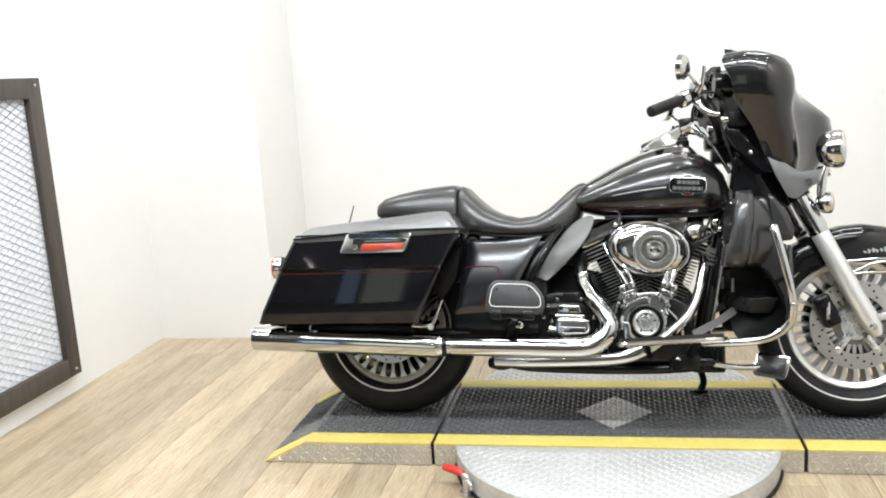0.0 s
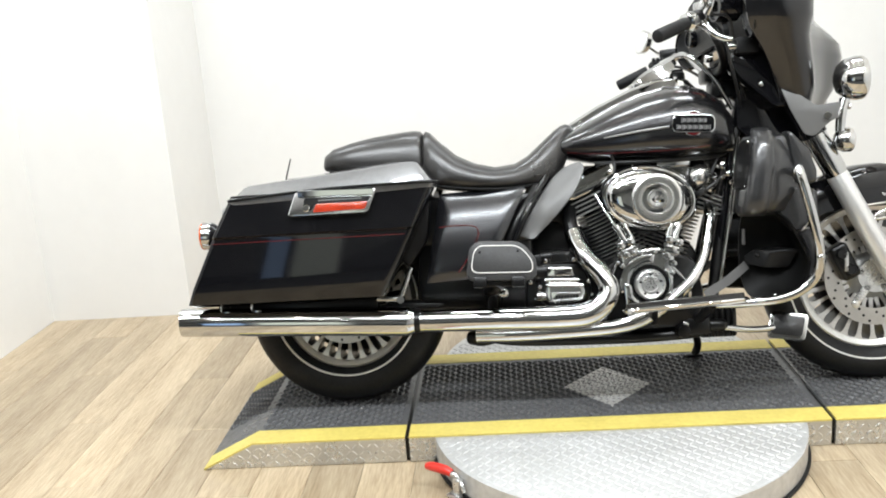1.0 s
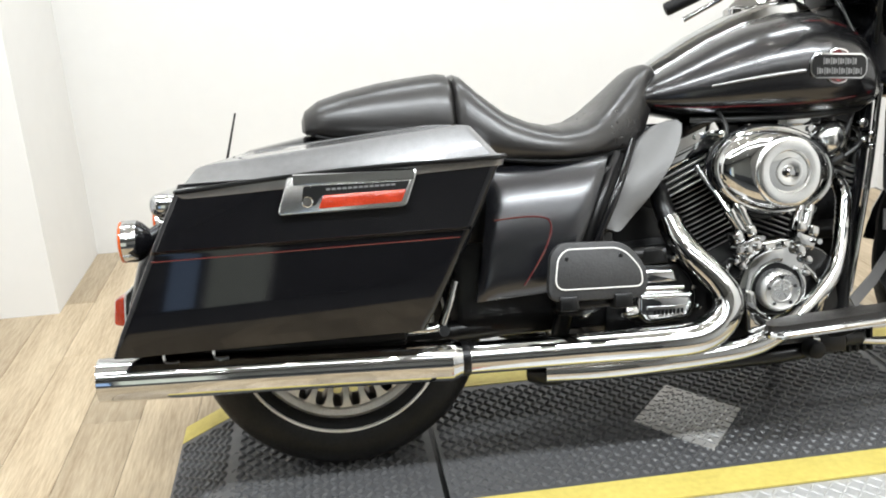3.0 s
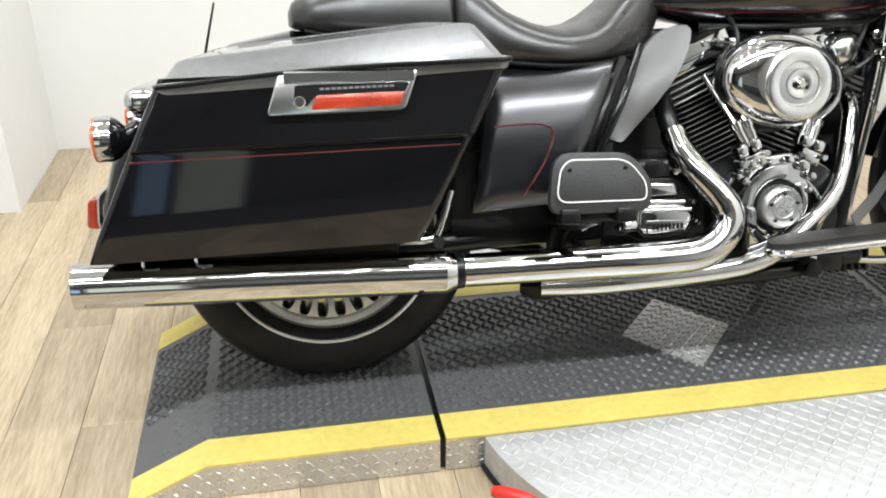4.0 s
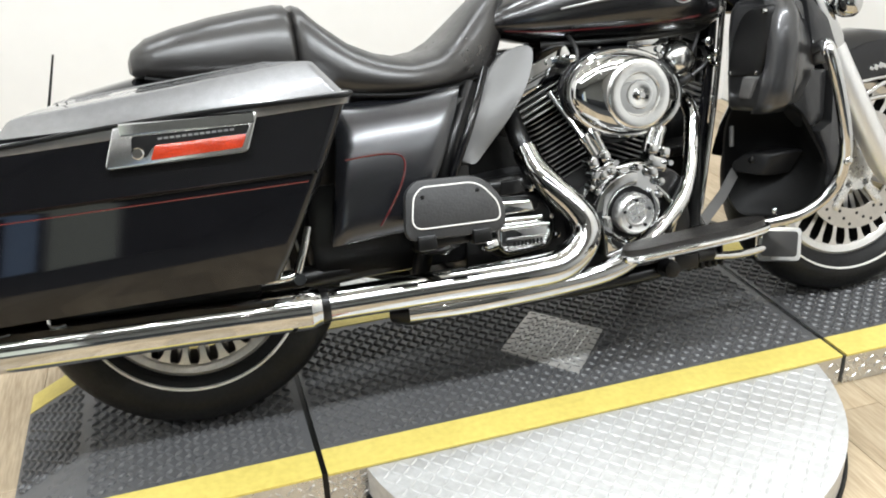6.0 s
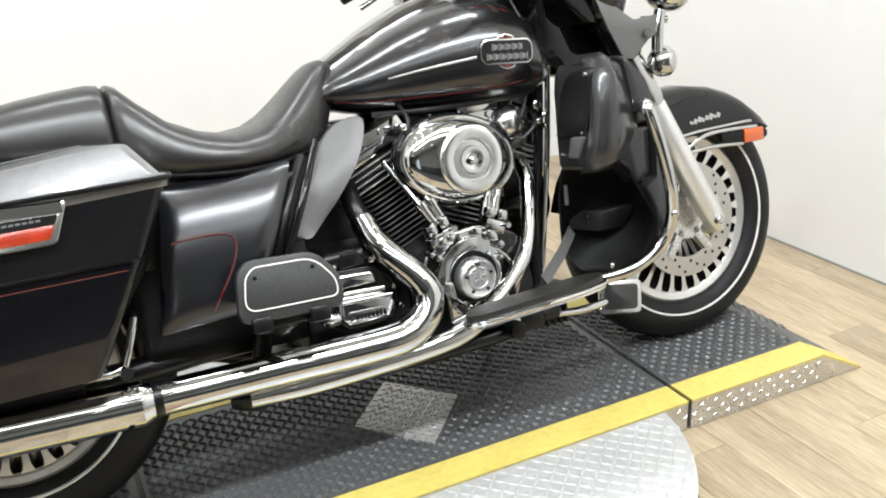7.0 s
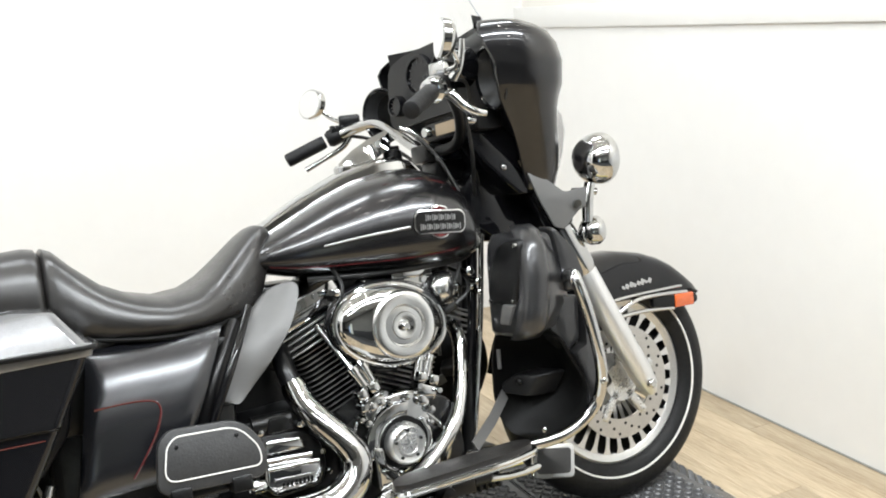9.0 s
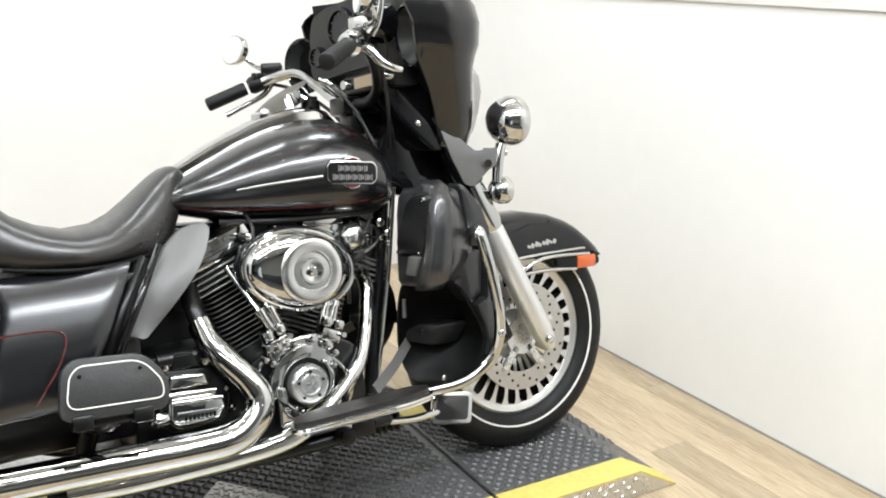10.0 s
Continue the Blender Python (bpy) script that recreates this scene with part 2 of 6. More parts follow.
def spline(pts, n=8, closed=False):
    """A smooth curve through the points."""
    pts = [Vector(p) for p in pts]
    out, k = [], len(pts)
    for i in range(k if closed else k - 1):
        p1, p2 = pts[i], pts[(i + 1) % k]
        p0 = pts[i - 1] if closed or i else p1 * 2 - p2
        p3 = pts[(i + 2) % k] if closed or i + 2 < k else p2 * 2 - p1
        for j in range(n):
            t = j / n
            out.append(0.5 * (2 * p1 + (p2 - p0) * t + (2 * p0 - 5 * p1 + 4 * p2 - p3) * t * t + (3 * p1 - p0 - 3 * p2 + p3) * t ** 3))
    if not closed:
        out.append(pts[-1])
    return out


def extruded(outline, y0, y1, bev=0.0, seg=2):
    """An outline in x and z, extruded from y0 to y1."""
    bm = loft([[(x, y0, z) for x, z in outline], [(x, y1, z) for x, z in outline]])
    if bev:
        bmesh.ops.recalc_face_normals(bm, faces=bm.faces)
        edges = [e for e in bm.edges if len(e.link_faces) == 2 and e.calc_face_angle(0) > radians(50)]
        bmesh.ops.bevel(bm, geom=edges, offset=bev, segments=seg, affect="EDGES", profile=0.5)
    return bm


def pillow(outline, y0, y1, edge=0.02, steps=4, swell=0.0):
    """A panel with softly rounded edges: the outline at y0, drawn in and raised towards y1; swell raises its middle."""
    cx = sum(p[0] for p in outline) / len(outline)
    cz = sum(p[1] for p in outline) / len(outline)
    size = max(math.hypot(x - cx, z - cz) for x, z in outline)
    rings = [[(x, y0, z) for x, z in outline]]
    for i in range(steps + 1):
        a = i / steps * math.pi / 2
        k = 1 - edge / size * (1 - math.cos(a))
        y = y0 + (y1 - y0) * (0.35 + 0.65 * math.sin(a))
        rings.append([(cx + (x - cx) * k, y, cz + (z - cz) * k) for x, z in outline])
    if swell:
        k0 = 1 - edge / size
        for i in range(1, 5):
            a = i / 5
            k = k0 * (1 - a)
            y = y1 + math.copysign(swell, y1 - y0) * (1 - (1 - a) ** 2)
            rings.append([(cx + (x - cx) * k, y, cz + (z - cz) * k) for x, z in outline])
    return loft(rings)


def lathe(profile, centre=(0, 0, 0), axis="y", seg=40, sx=1.0, sz=1.0, ring=False):
    """Turns a profile of (along the axis, radius) about an axis; ring: the profile is closed, with a hole through it."""
    rings = []
    if ring:
        profile = list(profile) + [profile[0]]
    for a, r in profile:
        circle = []
        for i in range(seg):
            t = 2 * math.pi * i / seg
            u, v = r * math.cos(t) * sx, r * math.sin(t) * sz
            q = {"y": (u, a, v), "x": (a, u, v), "z": (u, v, a)}[axis]
            circle.append(tuple(c + d for c, d in zip(q, centre)))
        rings.append(circle)
    return loft(rings, not ring)


def tube(pts, r, seg=14, n=8, smooth=True, cap=True):
    """A round bar along a smooth curve; r is one radius, or one for each point."""
    radii = r if isinstance(r, (list, tuple)) else [r] * len(pts)
    if smooth and len(pts) > 2:
        line = spline(pts, n)
        rad = [p.x for p in spline([(q, 0, 0) for q in radii], n)]
    else:
        line, rad = [Vector(p) for p in pts], radii
    rings, side = [], None
    for i, p in enumerate(line):
        d = (line[min(i + 1, len(line) - 1)] - line[max(i - 1, 0)]).normalized()
        if side is None:
            side = d.orthogonal().normalized()
        side = (side - d * side.dot(d)).normalized()
        up = d.cross(side)
        rings.append([p + (side * math.cos(2 * math.pi * k / seg) + up * math.sin(2 * math.pi * k / seg)) * rad[i] for k in range(seg)])
    return loft(rings, cap)


def ball(centre, rx, ry, rz, u=24, v=14):
    bm = bmesh.new()
    bmesh.ops.create_uvsphere(bm, u_segments=u, v_segments=v, radius=1)
    bmesh.ops.scale(bm, vec=(rx, ry, rz), verts=bm.verts)
    bmesh.ops.translate(bm, vec=centre, verts=bm.verts)
    return bm


def rrect(x0, x1, y0, y1, r, n=4):
    return rounded([(x0, y0), (x1, y0), (x1, y1), (x0, y1)], r, n)


def lerp(a, b, t):
    return a + (b - a) * t


def along(table, x):
    """Reads a table of (x, value...) at x, with straight lines between."""
    if x <= table[0][0]:
        return table[0][1:]
    for a, b in zip(table, table[1:]):
        if x <= b[0]:
            t = (x - a[0]) / (b[0] - a[0])
            return tuple(lerp(p, q, t) for p, q in zip(a[1:], b[1:]))
    return table[-1][1:]


def treads(spots, length, width, height):
    """Raised bars of a tread plate: (x, y, angle) on the plane z = 0, as one mesh."""
    verts, faces = [], []
    for x, y, a in spots:
        c, s, k = math.cos(a), math.sin(a), len(verts)
        for u, v, w in ((-1, 0, 0), (0, -1, 0), (1, 0, 0), (0, 1, 0), (-0.55, 0, 1), (0.55, 0, 1)):
            px, py = u * length / 2, v * width / 2
            verts.append((x + px * c - py * s, y + px * s + py * c, w * height))
        faces += [(k, k + 1, k + 4), (k + 1, k + 5, k + 4), (k + 1, k + 2, k + 5), (k + 2, k + 3, k + 5), (k + 3, k + 4, k + 5), (k + 3, k, k + 4)]
    return verts, faces


def tread_part(name, spots, size, mat, parent, at):
    me = bpy.data.meshes.new(name)
    v, f = treads(spots, *size)
    me.from_pydata(v, [], f)
    me.materials.append(mat)
    ob = part(name, me, mat, parent, at=at)
    ob["kind"] = "stuff"
    return ob


# ---- the room ----
X0, X1, YB, YN, YF, XW = -1.60, 2.465, 1.77, 1.165, -6.0, -5.0
solid("wall_west", box(X0 - 0.12, X0, -1.5, YB + 0.12, 0, CEILING), WALL, "white painted side wall", "wall", "structure")
solid("wall_north", box(X0, X1 + 0.12, YB, YB + 0.12, 0, CEILING), WALL, "white painted back wall", "wall", "structure")
solid("wall_east", box(X1, X1 + 0.12, YF, YB, 0, 1.385), WALL, "white painted side wall", "wall", "structure")
solid("wall_east_upper", box(X1 + 0.03, X1 + 0.12, YF, YB, 1.385, CEILING), UPPERWALL, "beige painted wall above the cap rail", "wall", "structure")
solid("wall_stub", box(X0, -0.94, YN, YB, 0, CEILING), WALL, "white boxed-out wall corner", "wall", "structure")
solid("wall_hall", box(XW, X0 - 0.12, -1.38, -1.26, 0, CEILING), DARKWALL, "dark grey hall wall", "wall", "structure")
solid("wall_far_west", box(XW - 0.12, XW, YF, -1.26, 0, CEILING), DARKWALL, "dark grey hall wall", "wall", "structure")
solid("wall_south", box(XW - 0.12, X1 + 0.12, YF - 0.12, YF, 0, CEILING), HALLWALL, "grey far wall of the hall", "wall", "structure")
# dark lower band out of view, added to keep low reflections dark
solid("dark_wall_band", joined(box(XW, -2.46, YF + 0.001, YF + 0.02, 0, 0.80, 0.004), box(-0.92, X1, YF + 0.001, YF + 0.02, 0, 0.80, 0.004)), DARKWALL, "dark band added on the unseen far wall for reflections", "wall", "structure")
solid("ceiling", box(XW - 0.12, X1 + 0.12, YF - 0.12, YB + 0.12, CEILING, CEILING + 0.1), CEIL, "white painted ceiling", "ceiling", "structure")
window = thing("window_1", "window with bluish daylight in a dark frame", "window", kind="structure")
part("pane", box(-2.40, -1.98, YF + 0.004, YF + 0.012, 0.12, 1.6), BLUEGLASS, window)
part("window_frame", joined(box(-2.45, -2.40, YF, YF + 0.03, 0.07, 1.65), box(-1.98, -1.93, YF, YF + 0.03, 0.07, 1.65),
                            box(-2.40, -1.98, YF, YF + 0.03, 1.6, 1.65), box(-2.40, -1.98, YF, YF + 0.03, 0.07, 0.12)), BLACKMETAL, window)

door = thing("door_1", "glazed grey door in the far wall with daylight behind", "door", kind="structure")
part("door_frame", joined(box(-1.90, -1.83, YF, YF + 0.04, 0.0, 2.05, 0.004), box(-1.00, -0.93, YF, YF + 0.04, 0.0, 2.05, 0.004), box(-1.83, -1.00, YF, YF + 0.04, 1.97, 2.05, 0.004), box(-1.83, -1.00, YF, YF + 0.04, 0.0, 0.05, 0.004)), GREYDOOR, door)
part("pane", box(-1.83, -1.00, YF + 0.012, YF + 0.020, 0.05, 1.97), GREYGLASS, door, "frosted glass pane")

# flat lit panels in the ceiling over the bay
first = None
for lx, ly, long, wide, watts in PANELS:
    if first is None:
        first = thing("ceiling_panel", "flat white ceiling light panel, lit", "ceiling light", at=pose(lx, ly, CEILING), group="ceiling light panels")
        ring = lambda dx, z: [(x, y, z) for x, y in rrect(-long / 2 - dx, long / 2 + dx, -wide / 2 - dx, wide / 2 + dx, 0.006, 2)]
        part("frame", loft([ring(0.0, 0.0), ring(0.0, -0.022), ring(0.022, -0.022), ring(0.024, 0.0)], False), WALL, first)
        part("diffuser", box(-long / 2 + 0.001, long / 2 - 0.001, -wide / 2 + 0.001, wide / 2 - 0.001, -0.016, -0.012), CEIL, first, "white diffuser sheet")
    else:
        copy_thing(first, pose(lx, ly, CEILING))

# small round downlights in the ceiling
first = None
for lx, ly in [(lx, ly) for lx in (-3.2, -2.0, -0.8, 0.4, 1.6) for ly in (-3.6, -4.8)] + [(lx, ly) for lx in (-1.35, -0.75, -0.15, 0.45, 1.05, 1.65, 2.25) for ly in (-2.30, -1.0, -0.2)]:
    if first is None:
        first = thing("downlight", "small round white ceiling downlight, lit", "ceiling light", at=pose(lx, ly, CEILING), group="ceiling downlights")
        part("trim_ring", lathe([(-0.012, 0.030), (-0.010, 0.042), (0.002, 0.044), (0.002, 0.030)], axis="z", seg=24, ring=True), WALL, first)
        part("bulb", lathe([(-0.006, 0.0), (-0.006, 0.029), (0.002, 0.029)], axis="z", seg=20), BULB, first)
    else:
        copy_thing(first, pose(lx, ly, CEILING))

# the rail along the side wall
solid("trim", box(X1 - 0.012, X1 + 0.028, YF, YB, 1.303, 1.3925, 0.003), WALL, "white cap rail along the wall", "trim", "structure")

solid("baseboard", box(X1 - 0.007, X1 - 0.0005, YF, YB - 0.001, 0.0005, 0.0045), HALLWALL, "thin dark joint along the wall foot", "trim", "structure")

# framed wire-mesh panel on the side wall
panel = thing("mesh_panel", "white board behind wire mesh in a dark wooden frame", "wall panel")
py0, py1, pz0, pz1, bw = -1.0, 0.352, 0.094, 1.404, 0.086
px = X0 + 0.003
part("backing", box(px, px + 0.01, py0 + 0.01, py1 - 0.01, pz0 + 0.01, pz1 - 0.01), BOARD, panel, "white backing board")
for nm, b in (("stile", box(px + 0.012, px + 0.042, py1 - bw, py1, pz0, pz1, 0.004)), ("stile", box(px + 0.012, px + 0.042, py0, py0 + bw, pz0, pz1, 0.004)),
              ("rail", box(px + 0.012, px + 0.044, py0 + bw, py1 - bw, pz0, pz0 + bw, 0.004)),
              ("rail", box(px + 0.012, px + 0.044, py0 + bw, py1 - bw, pz1 - bw, pz1, 0.004))):
    part(nm, b, DARKWOOD, panel)
for sy in (py0 + 0.04, py1 - 0.04):
    for sz in (pz0 + 0.03, pz1 - 0.03):
        part("screw", lathe([(0, 0.006), (0.003, 0.006), (0.004, 0.003)], (px + 0.043, sy, sz), "x", 10), ALU, panel)
step = 0.034
verts, faces = [], []
lo_y, hi_y, lo_z, hi_z = py0 + bw, py1 - bw, pz0 + bw, pz1 - bw
for slope in (0.5, -0.5):
    for k in range(-70, 140):
        base = lo_z + k * step
        y_a, y_b = lo_y, hi_y
        z_a, z_b = base, base + slope * (hi_y - lo_y)
        # clip to the opening
        t0, t1 = 0.0, 1.0
        dz = z_b - z_a
        ta, tb = sorted(((lo_z - z_a) / dz, (hi_z - z_a) / dz))
        t0, t1 = max(t0, ta), min(t1, tb)
        if t1 <= t0:
            continue
        q = [(lerp(y_a, y_b, t), lerp(z_a, z_b, t)) for t in (t0, t1)]
        n0 = len(verts)
        for yy, zz in q:
            for dx, dd in ((0.013, -0.0018), (0.013, 0.0018), (0.016, 0.0)):
                verts.append((px + dx, yy, zz + dd))
        faces += [(n0, n0 + 3, n0 + 5, n0 + 2), (n0 + 1, n0 + 2, n0 + 5, n0 + 4)]
me = bpy.data.meshes.new("wire_mesh")
me.from_pydata(verts, [], faces)
me.materials.append(WIRE)
tagged(part("wire_mesh", me, WIRE, panel, "grey diamond wire mesh"), kind="stuff")


# ---- the motorcycle lift ----
TOP, XR0, XR1, XF0, XF1, SEAM1, SEAM2, EDGE = 0.08, -0.405, -0.25, 1.835, 1.980, 0.203, 1.406, 0.315
MID = -0.03
lift = thing("motorcycle_lift", "low lift platform with black tread mat, yellow edges and aluminium sides", "lift platform", at=pose(0, MID, 0))


def top_z(x):
    return along([(XR0, 0.004), (XR1, TOP), (XF0, TOP), (XF1, 0.004)], x)[0]


def deck_section(xs, nm):
    """One section of the deck: an aluminium body with a tread mat and two yellow edges as its parts."""
    body = part(nm, extruded([(xs[0], 0.002)] + [(x, max(top_z(x) - 0.004, 0.003)) for x in xs] + [(xs[-1], 0.002)], -EDGE, EDGE), ALU, lift, "plain aluminium side")

    def strip(y0, y1, up):
        return loft([[(x, y0, top_z(x) - 0.004), (x, y1, top_z(x) - 0.004), (x, y1, top_z(x) + up), (x, y0, top_z(x) + up)] for x in xs])
    part("mat", strip(-EDGE + 0.078, EDGE - 0.078, 0.0), MAT, body, "black rubber tread mat")
    part("edge_strip", strip(-EDGE - 0.002, -EDGE + 0.078, 0.0015), YELLOW, body, "yellow safety edge")
    part("edge_strip", strip(EDGE - 0.078, EDGE + 0.002, 0.0015), YELLOW, body, "yellow safety edge")
    return body


rear_deck = deck_section([XR0, XR1, SEAM1 - 0.006], "rear_deck")
mid_deck = deck_section([SEAM1 + 0.006, SEAM2 - 0.006], "middle_deck")
front_deck = deck_section([SEAM2 + 0.006, XF0, XF1], "front_deck")
part("seam", box(SEAM1 - 0.006, SEAM1 + 0.006, -EDGE + 0.01, EDGE - 0.01, 0.002, TOP - 0.006), BLACKMETAL, lift)
part("seam", box(SEAM2 - 0.006, SEAM2 + 0.006, -EDGE + 0.01, EDGE - 0.01, 0.002, TOP - 0.006), BLACKMETAL, lift)

# raised bars of the mat: alternate slants, row by row
pitch = 0.0185
for deck, xa, xb in ((rear_deck, XR1 + 0.006, SEAM1 - 0.014), (mid_deck, SEAM1 + 0.014, SEAM2 - 0.014), (front_deck, SEAM2 + 0.014, XF0 - 0.006)):
    spots = []
    ny = int((2 * EDGE - 0.17) / pitch)
    nx = int((xb - xa) / pitch)
    for i in range(nx):
        for j in range(ny):
            spots.append((xa + (i + 0.5) * pitch, -EDGE + 0.088 + (j + 0.5) * pitch, radians(38 if (i + j) % 2 else -38)))
    tread_part("tread_bar", spots, (0.0235, 0.0088, 0.0050), MATBAR, deck, pose(0, 0, TOP))
for deck, xa, xb, za, zb in ((rear_deck, XR0, XR1, 0.004, TOP), (front_deck, XF1, XF0, 0.004, TOP)):
    run = math.hypot(xb - xa, zb - za)
    spots = []
    for i in range(int(run / pitch) - 1):
        for j in range(int((2 * EDGE - 0.17) / pitch)):
            v = -EDGE + 0.088 + (j + 0.5) * pitch
            if v > -0.08:
                spots.append(((i + 0.9) * pitch, v if xb > xa else -v, radians(38 if (i + j) % 2 else -38)))
    if xb < xa:
        spots = [(u, -v, a) for u, v, a in spots]
    slope = math.atan2(zb - za, abs(xb - xa))
    m = Matrix.Translation((xa, 0, za)) @ (pose(0, 0, 0, 0, -math.degrees(slope), 0) if xb > xa else pose(0, 0, 0, 0, math.degrees(slope), 0) @ Matrix.Diagonal((-1, 1, 1, 1)))
    tread_part("tread_bar", spots, (0.0235, 0.0088, 0.0050), MATBAR, deck, m)

# raised treads on the aluminium sides
for deck, xa, xb in ((rear_deck, XR0, SEAM1), (mid_deck, SEAM1, SEAM2), (front_deck, SEAM2, XF0)):
    spots = []
    for i in range(int((xb - xa) / 0.021)):
        for j in range(3):
            x, z = xa + 0.012 + i * 0.021, 0.014 + j * 0.021
            if z < top_z(x) - 0.012:
                spots.append((x, z, radians(45 if (i + j) % 2 else -45)))
    tread_part("tread_bar", spots, (0.023, 0.006, 0.0020), ALU, deck, pose(0, -EDGE, 0, 90, 0, 0))

# diamond-shaped tread plate let into the mat
dia = [(0.680, -0.016), (0.816, 0.134), (0.946, -0.016), (0.810, -0.172)]
dm = loft([[(x, y, TOP - 0.002) for x, y in dia], [(x, y, TOP + 0.0035) for x, y in dia]])
diamond = part("diamond_plate", dm, STEELPLATE, lift, "bare dull steel diamond plate")
spots = []
for i in range(-12, 13):
    for j in range(-12, 13):
        x, y = i * 0.0185, j * 0.0185
        if abs(x) / 0.125 + abs(y) / 0.138 < 0.92:
            spots.append((0.814 + x, -0.018 + y, radians(45 if (i + j) % 2 else -45)))
tread_part("tread_bar", spots, (0.023, 0.0065, 0.0022), TREAD, diamond, pose(0, 0, TOP + 0.0035))

# side wings: circle segments of tread plate
WX, WY, WR = 0.808, 0.221, 0.531
for s in (-1, 1):
    a0 = math.acos((EDGE + 0.004 - WY) / WR)
    arc = [(WX + WR * math.sin(lerp(-a0, a0, i / 48)), s * (WY + WR * math.cos(lerp(-a0, a0, i / 48)))) for i in range(49)]
    body = loft([[(x, y, 0.006) for x, y in arc], [(x, y, TOP - 0.004) for x, y in arc]])
    wing = part("wing_plate", body, PLATE, lift, "bare aluminium half-round tread plate")
    spots = []
    for i in range(-30, 31):
        for j in range(0, 30):
            x, y = i * 0.0205, EDGE + 0.018 + j * 0.0205
            if math.hypot(x, y - WY) < WR - 0.014:
                spots.append((WX + x, s * y, radians(45 if (i + j) % 2 else -45)))
    tread_part("tread_bar", spots, (0.026, 0.007, 0.0022), PLATE, wing, pose(0, 0, TOP - 0.004))
    rim = [(WX + (WR + 0.003) * math.sin(lerp(-a0, a0, i / 48)), s * (WY + (WR + 0.003) * math.cos(lerp(-a0, a0, i / 48))), 0.006) for i in range(49)]
    part("rubber_skirt", tube(rim, 0.006, 6, smooth=False), RUBBER, wing)
clamp = thing("toggle_clamp", "steel toggle clamp with a red handle beside the lift", "clamp", at=pose(0.358, -0.552, 0.0, 0, 0, -36))
part("base", box(-0.030, 0.012, -0.020, 0.016, 0.001, 0.010, 0.003), ALU, clamp)
part("arm", tube([(0.0, 0, 0.008), (0.004, 0, 0.04), (-0.008, 0.0, 0.060), (-0.03, 0.0, 0.064)], 0.008, 10), ALU, clamp, "zinc steel arm")
part("link", box(-0.014, 0.010, -0.012, 0.012, 0.010, 0.055, 0.004), ALU, clamp)
part("spindle", tube([(0.0, 0.0, 0.050), (0.018, -0.010, 0.048), (0.030, -0.016, 0.030)], 0.006, 10), ALU, clamp)
part("handle", tube([(-0.022, 0, 0.064), (-0.045, 0, 0.068), (-0.085, 0, 0.066), (-0.108, 0, 0.062)], [0.010, 0.013, 0.013, 0.010], 12), REDGRIP, clamp, "red vinyl handle")


def patch(bl, br, tl, tr, y0, bulge, n=20, p=8, thick=0.02, lean=0.0, q=3.2):
    """A panel with rolled edges between four corners in x and z, bulge proud of y0, its top falling in by lean."""
    front, back = [], []
    for j in range(n + 1):
        v = j / n
        rf, rb = [], []
        for i in range(n + 1):
            u = i / n
            x = lerp(lerp(bl[0], br[0], u), lerp(tl[0], tr[0], u), v)
            z = lerp(lerp(bl[1], br[1], u), lerp(tl[1], tr[1], u), v)
            h = (1 - abs(2 * u - 1) ** p) * (1 - abs(2 * v - 1) ** p)
            rf.append((x, y0 - bulge * h + lean * v ** q, z))
            rb.append((x, y0 + thick + lean * v ** q, z))
        front.append(rf)
        back.append(rb)
    bm = bmesh.new()
    f = [[bm.verts.new(q) for q in r] for r in front]
    b = [[bm.verts.new(q) for q in r] for r in back]
    for j in range(n):
        for i in range(n):
            bm.faces.new((f[j][i], f[j][i + 1], f[j + 1][i + 1], f[j + 1][i]))
            bm.faces.new((b[j][i], b[j + 1][i], b[j + 1][i + 1], b[j][i + 1]))
    for i in range(n):
        bm.faces.new((f[0][i], b[0][i], b[0][i + 1], f[0][i + 1]))
        bm.faces.new((f[n][i], f[n][i + 1], b[n][i + 1], b[n][i]))
        bm.faces.new((f[i][0], f[i + 1][0], b[i + 1][0], b[i][0]))
        bm.faces.new((f[i][n], b[i][n], b[i + 1][n], f[i + 1][n]))
    return bm


# ---- the motorcycle ----
bike = thing("motorcycle", "black touring motorcycle with chrome engine, leaning on its side stand", "motorcycle",
             at=pose(0, -0.06, TOP - 0.02, -12, 0, 0))
RAX, FAX, AXZ = 0.012, 1.615, 0.336


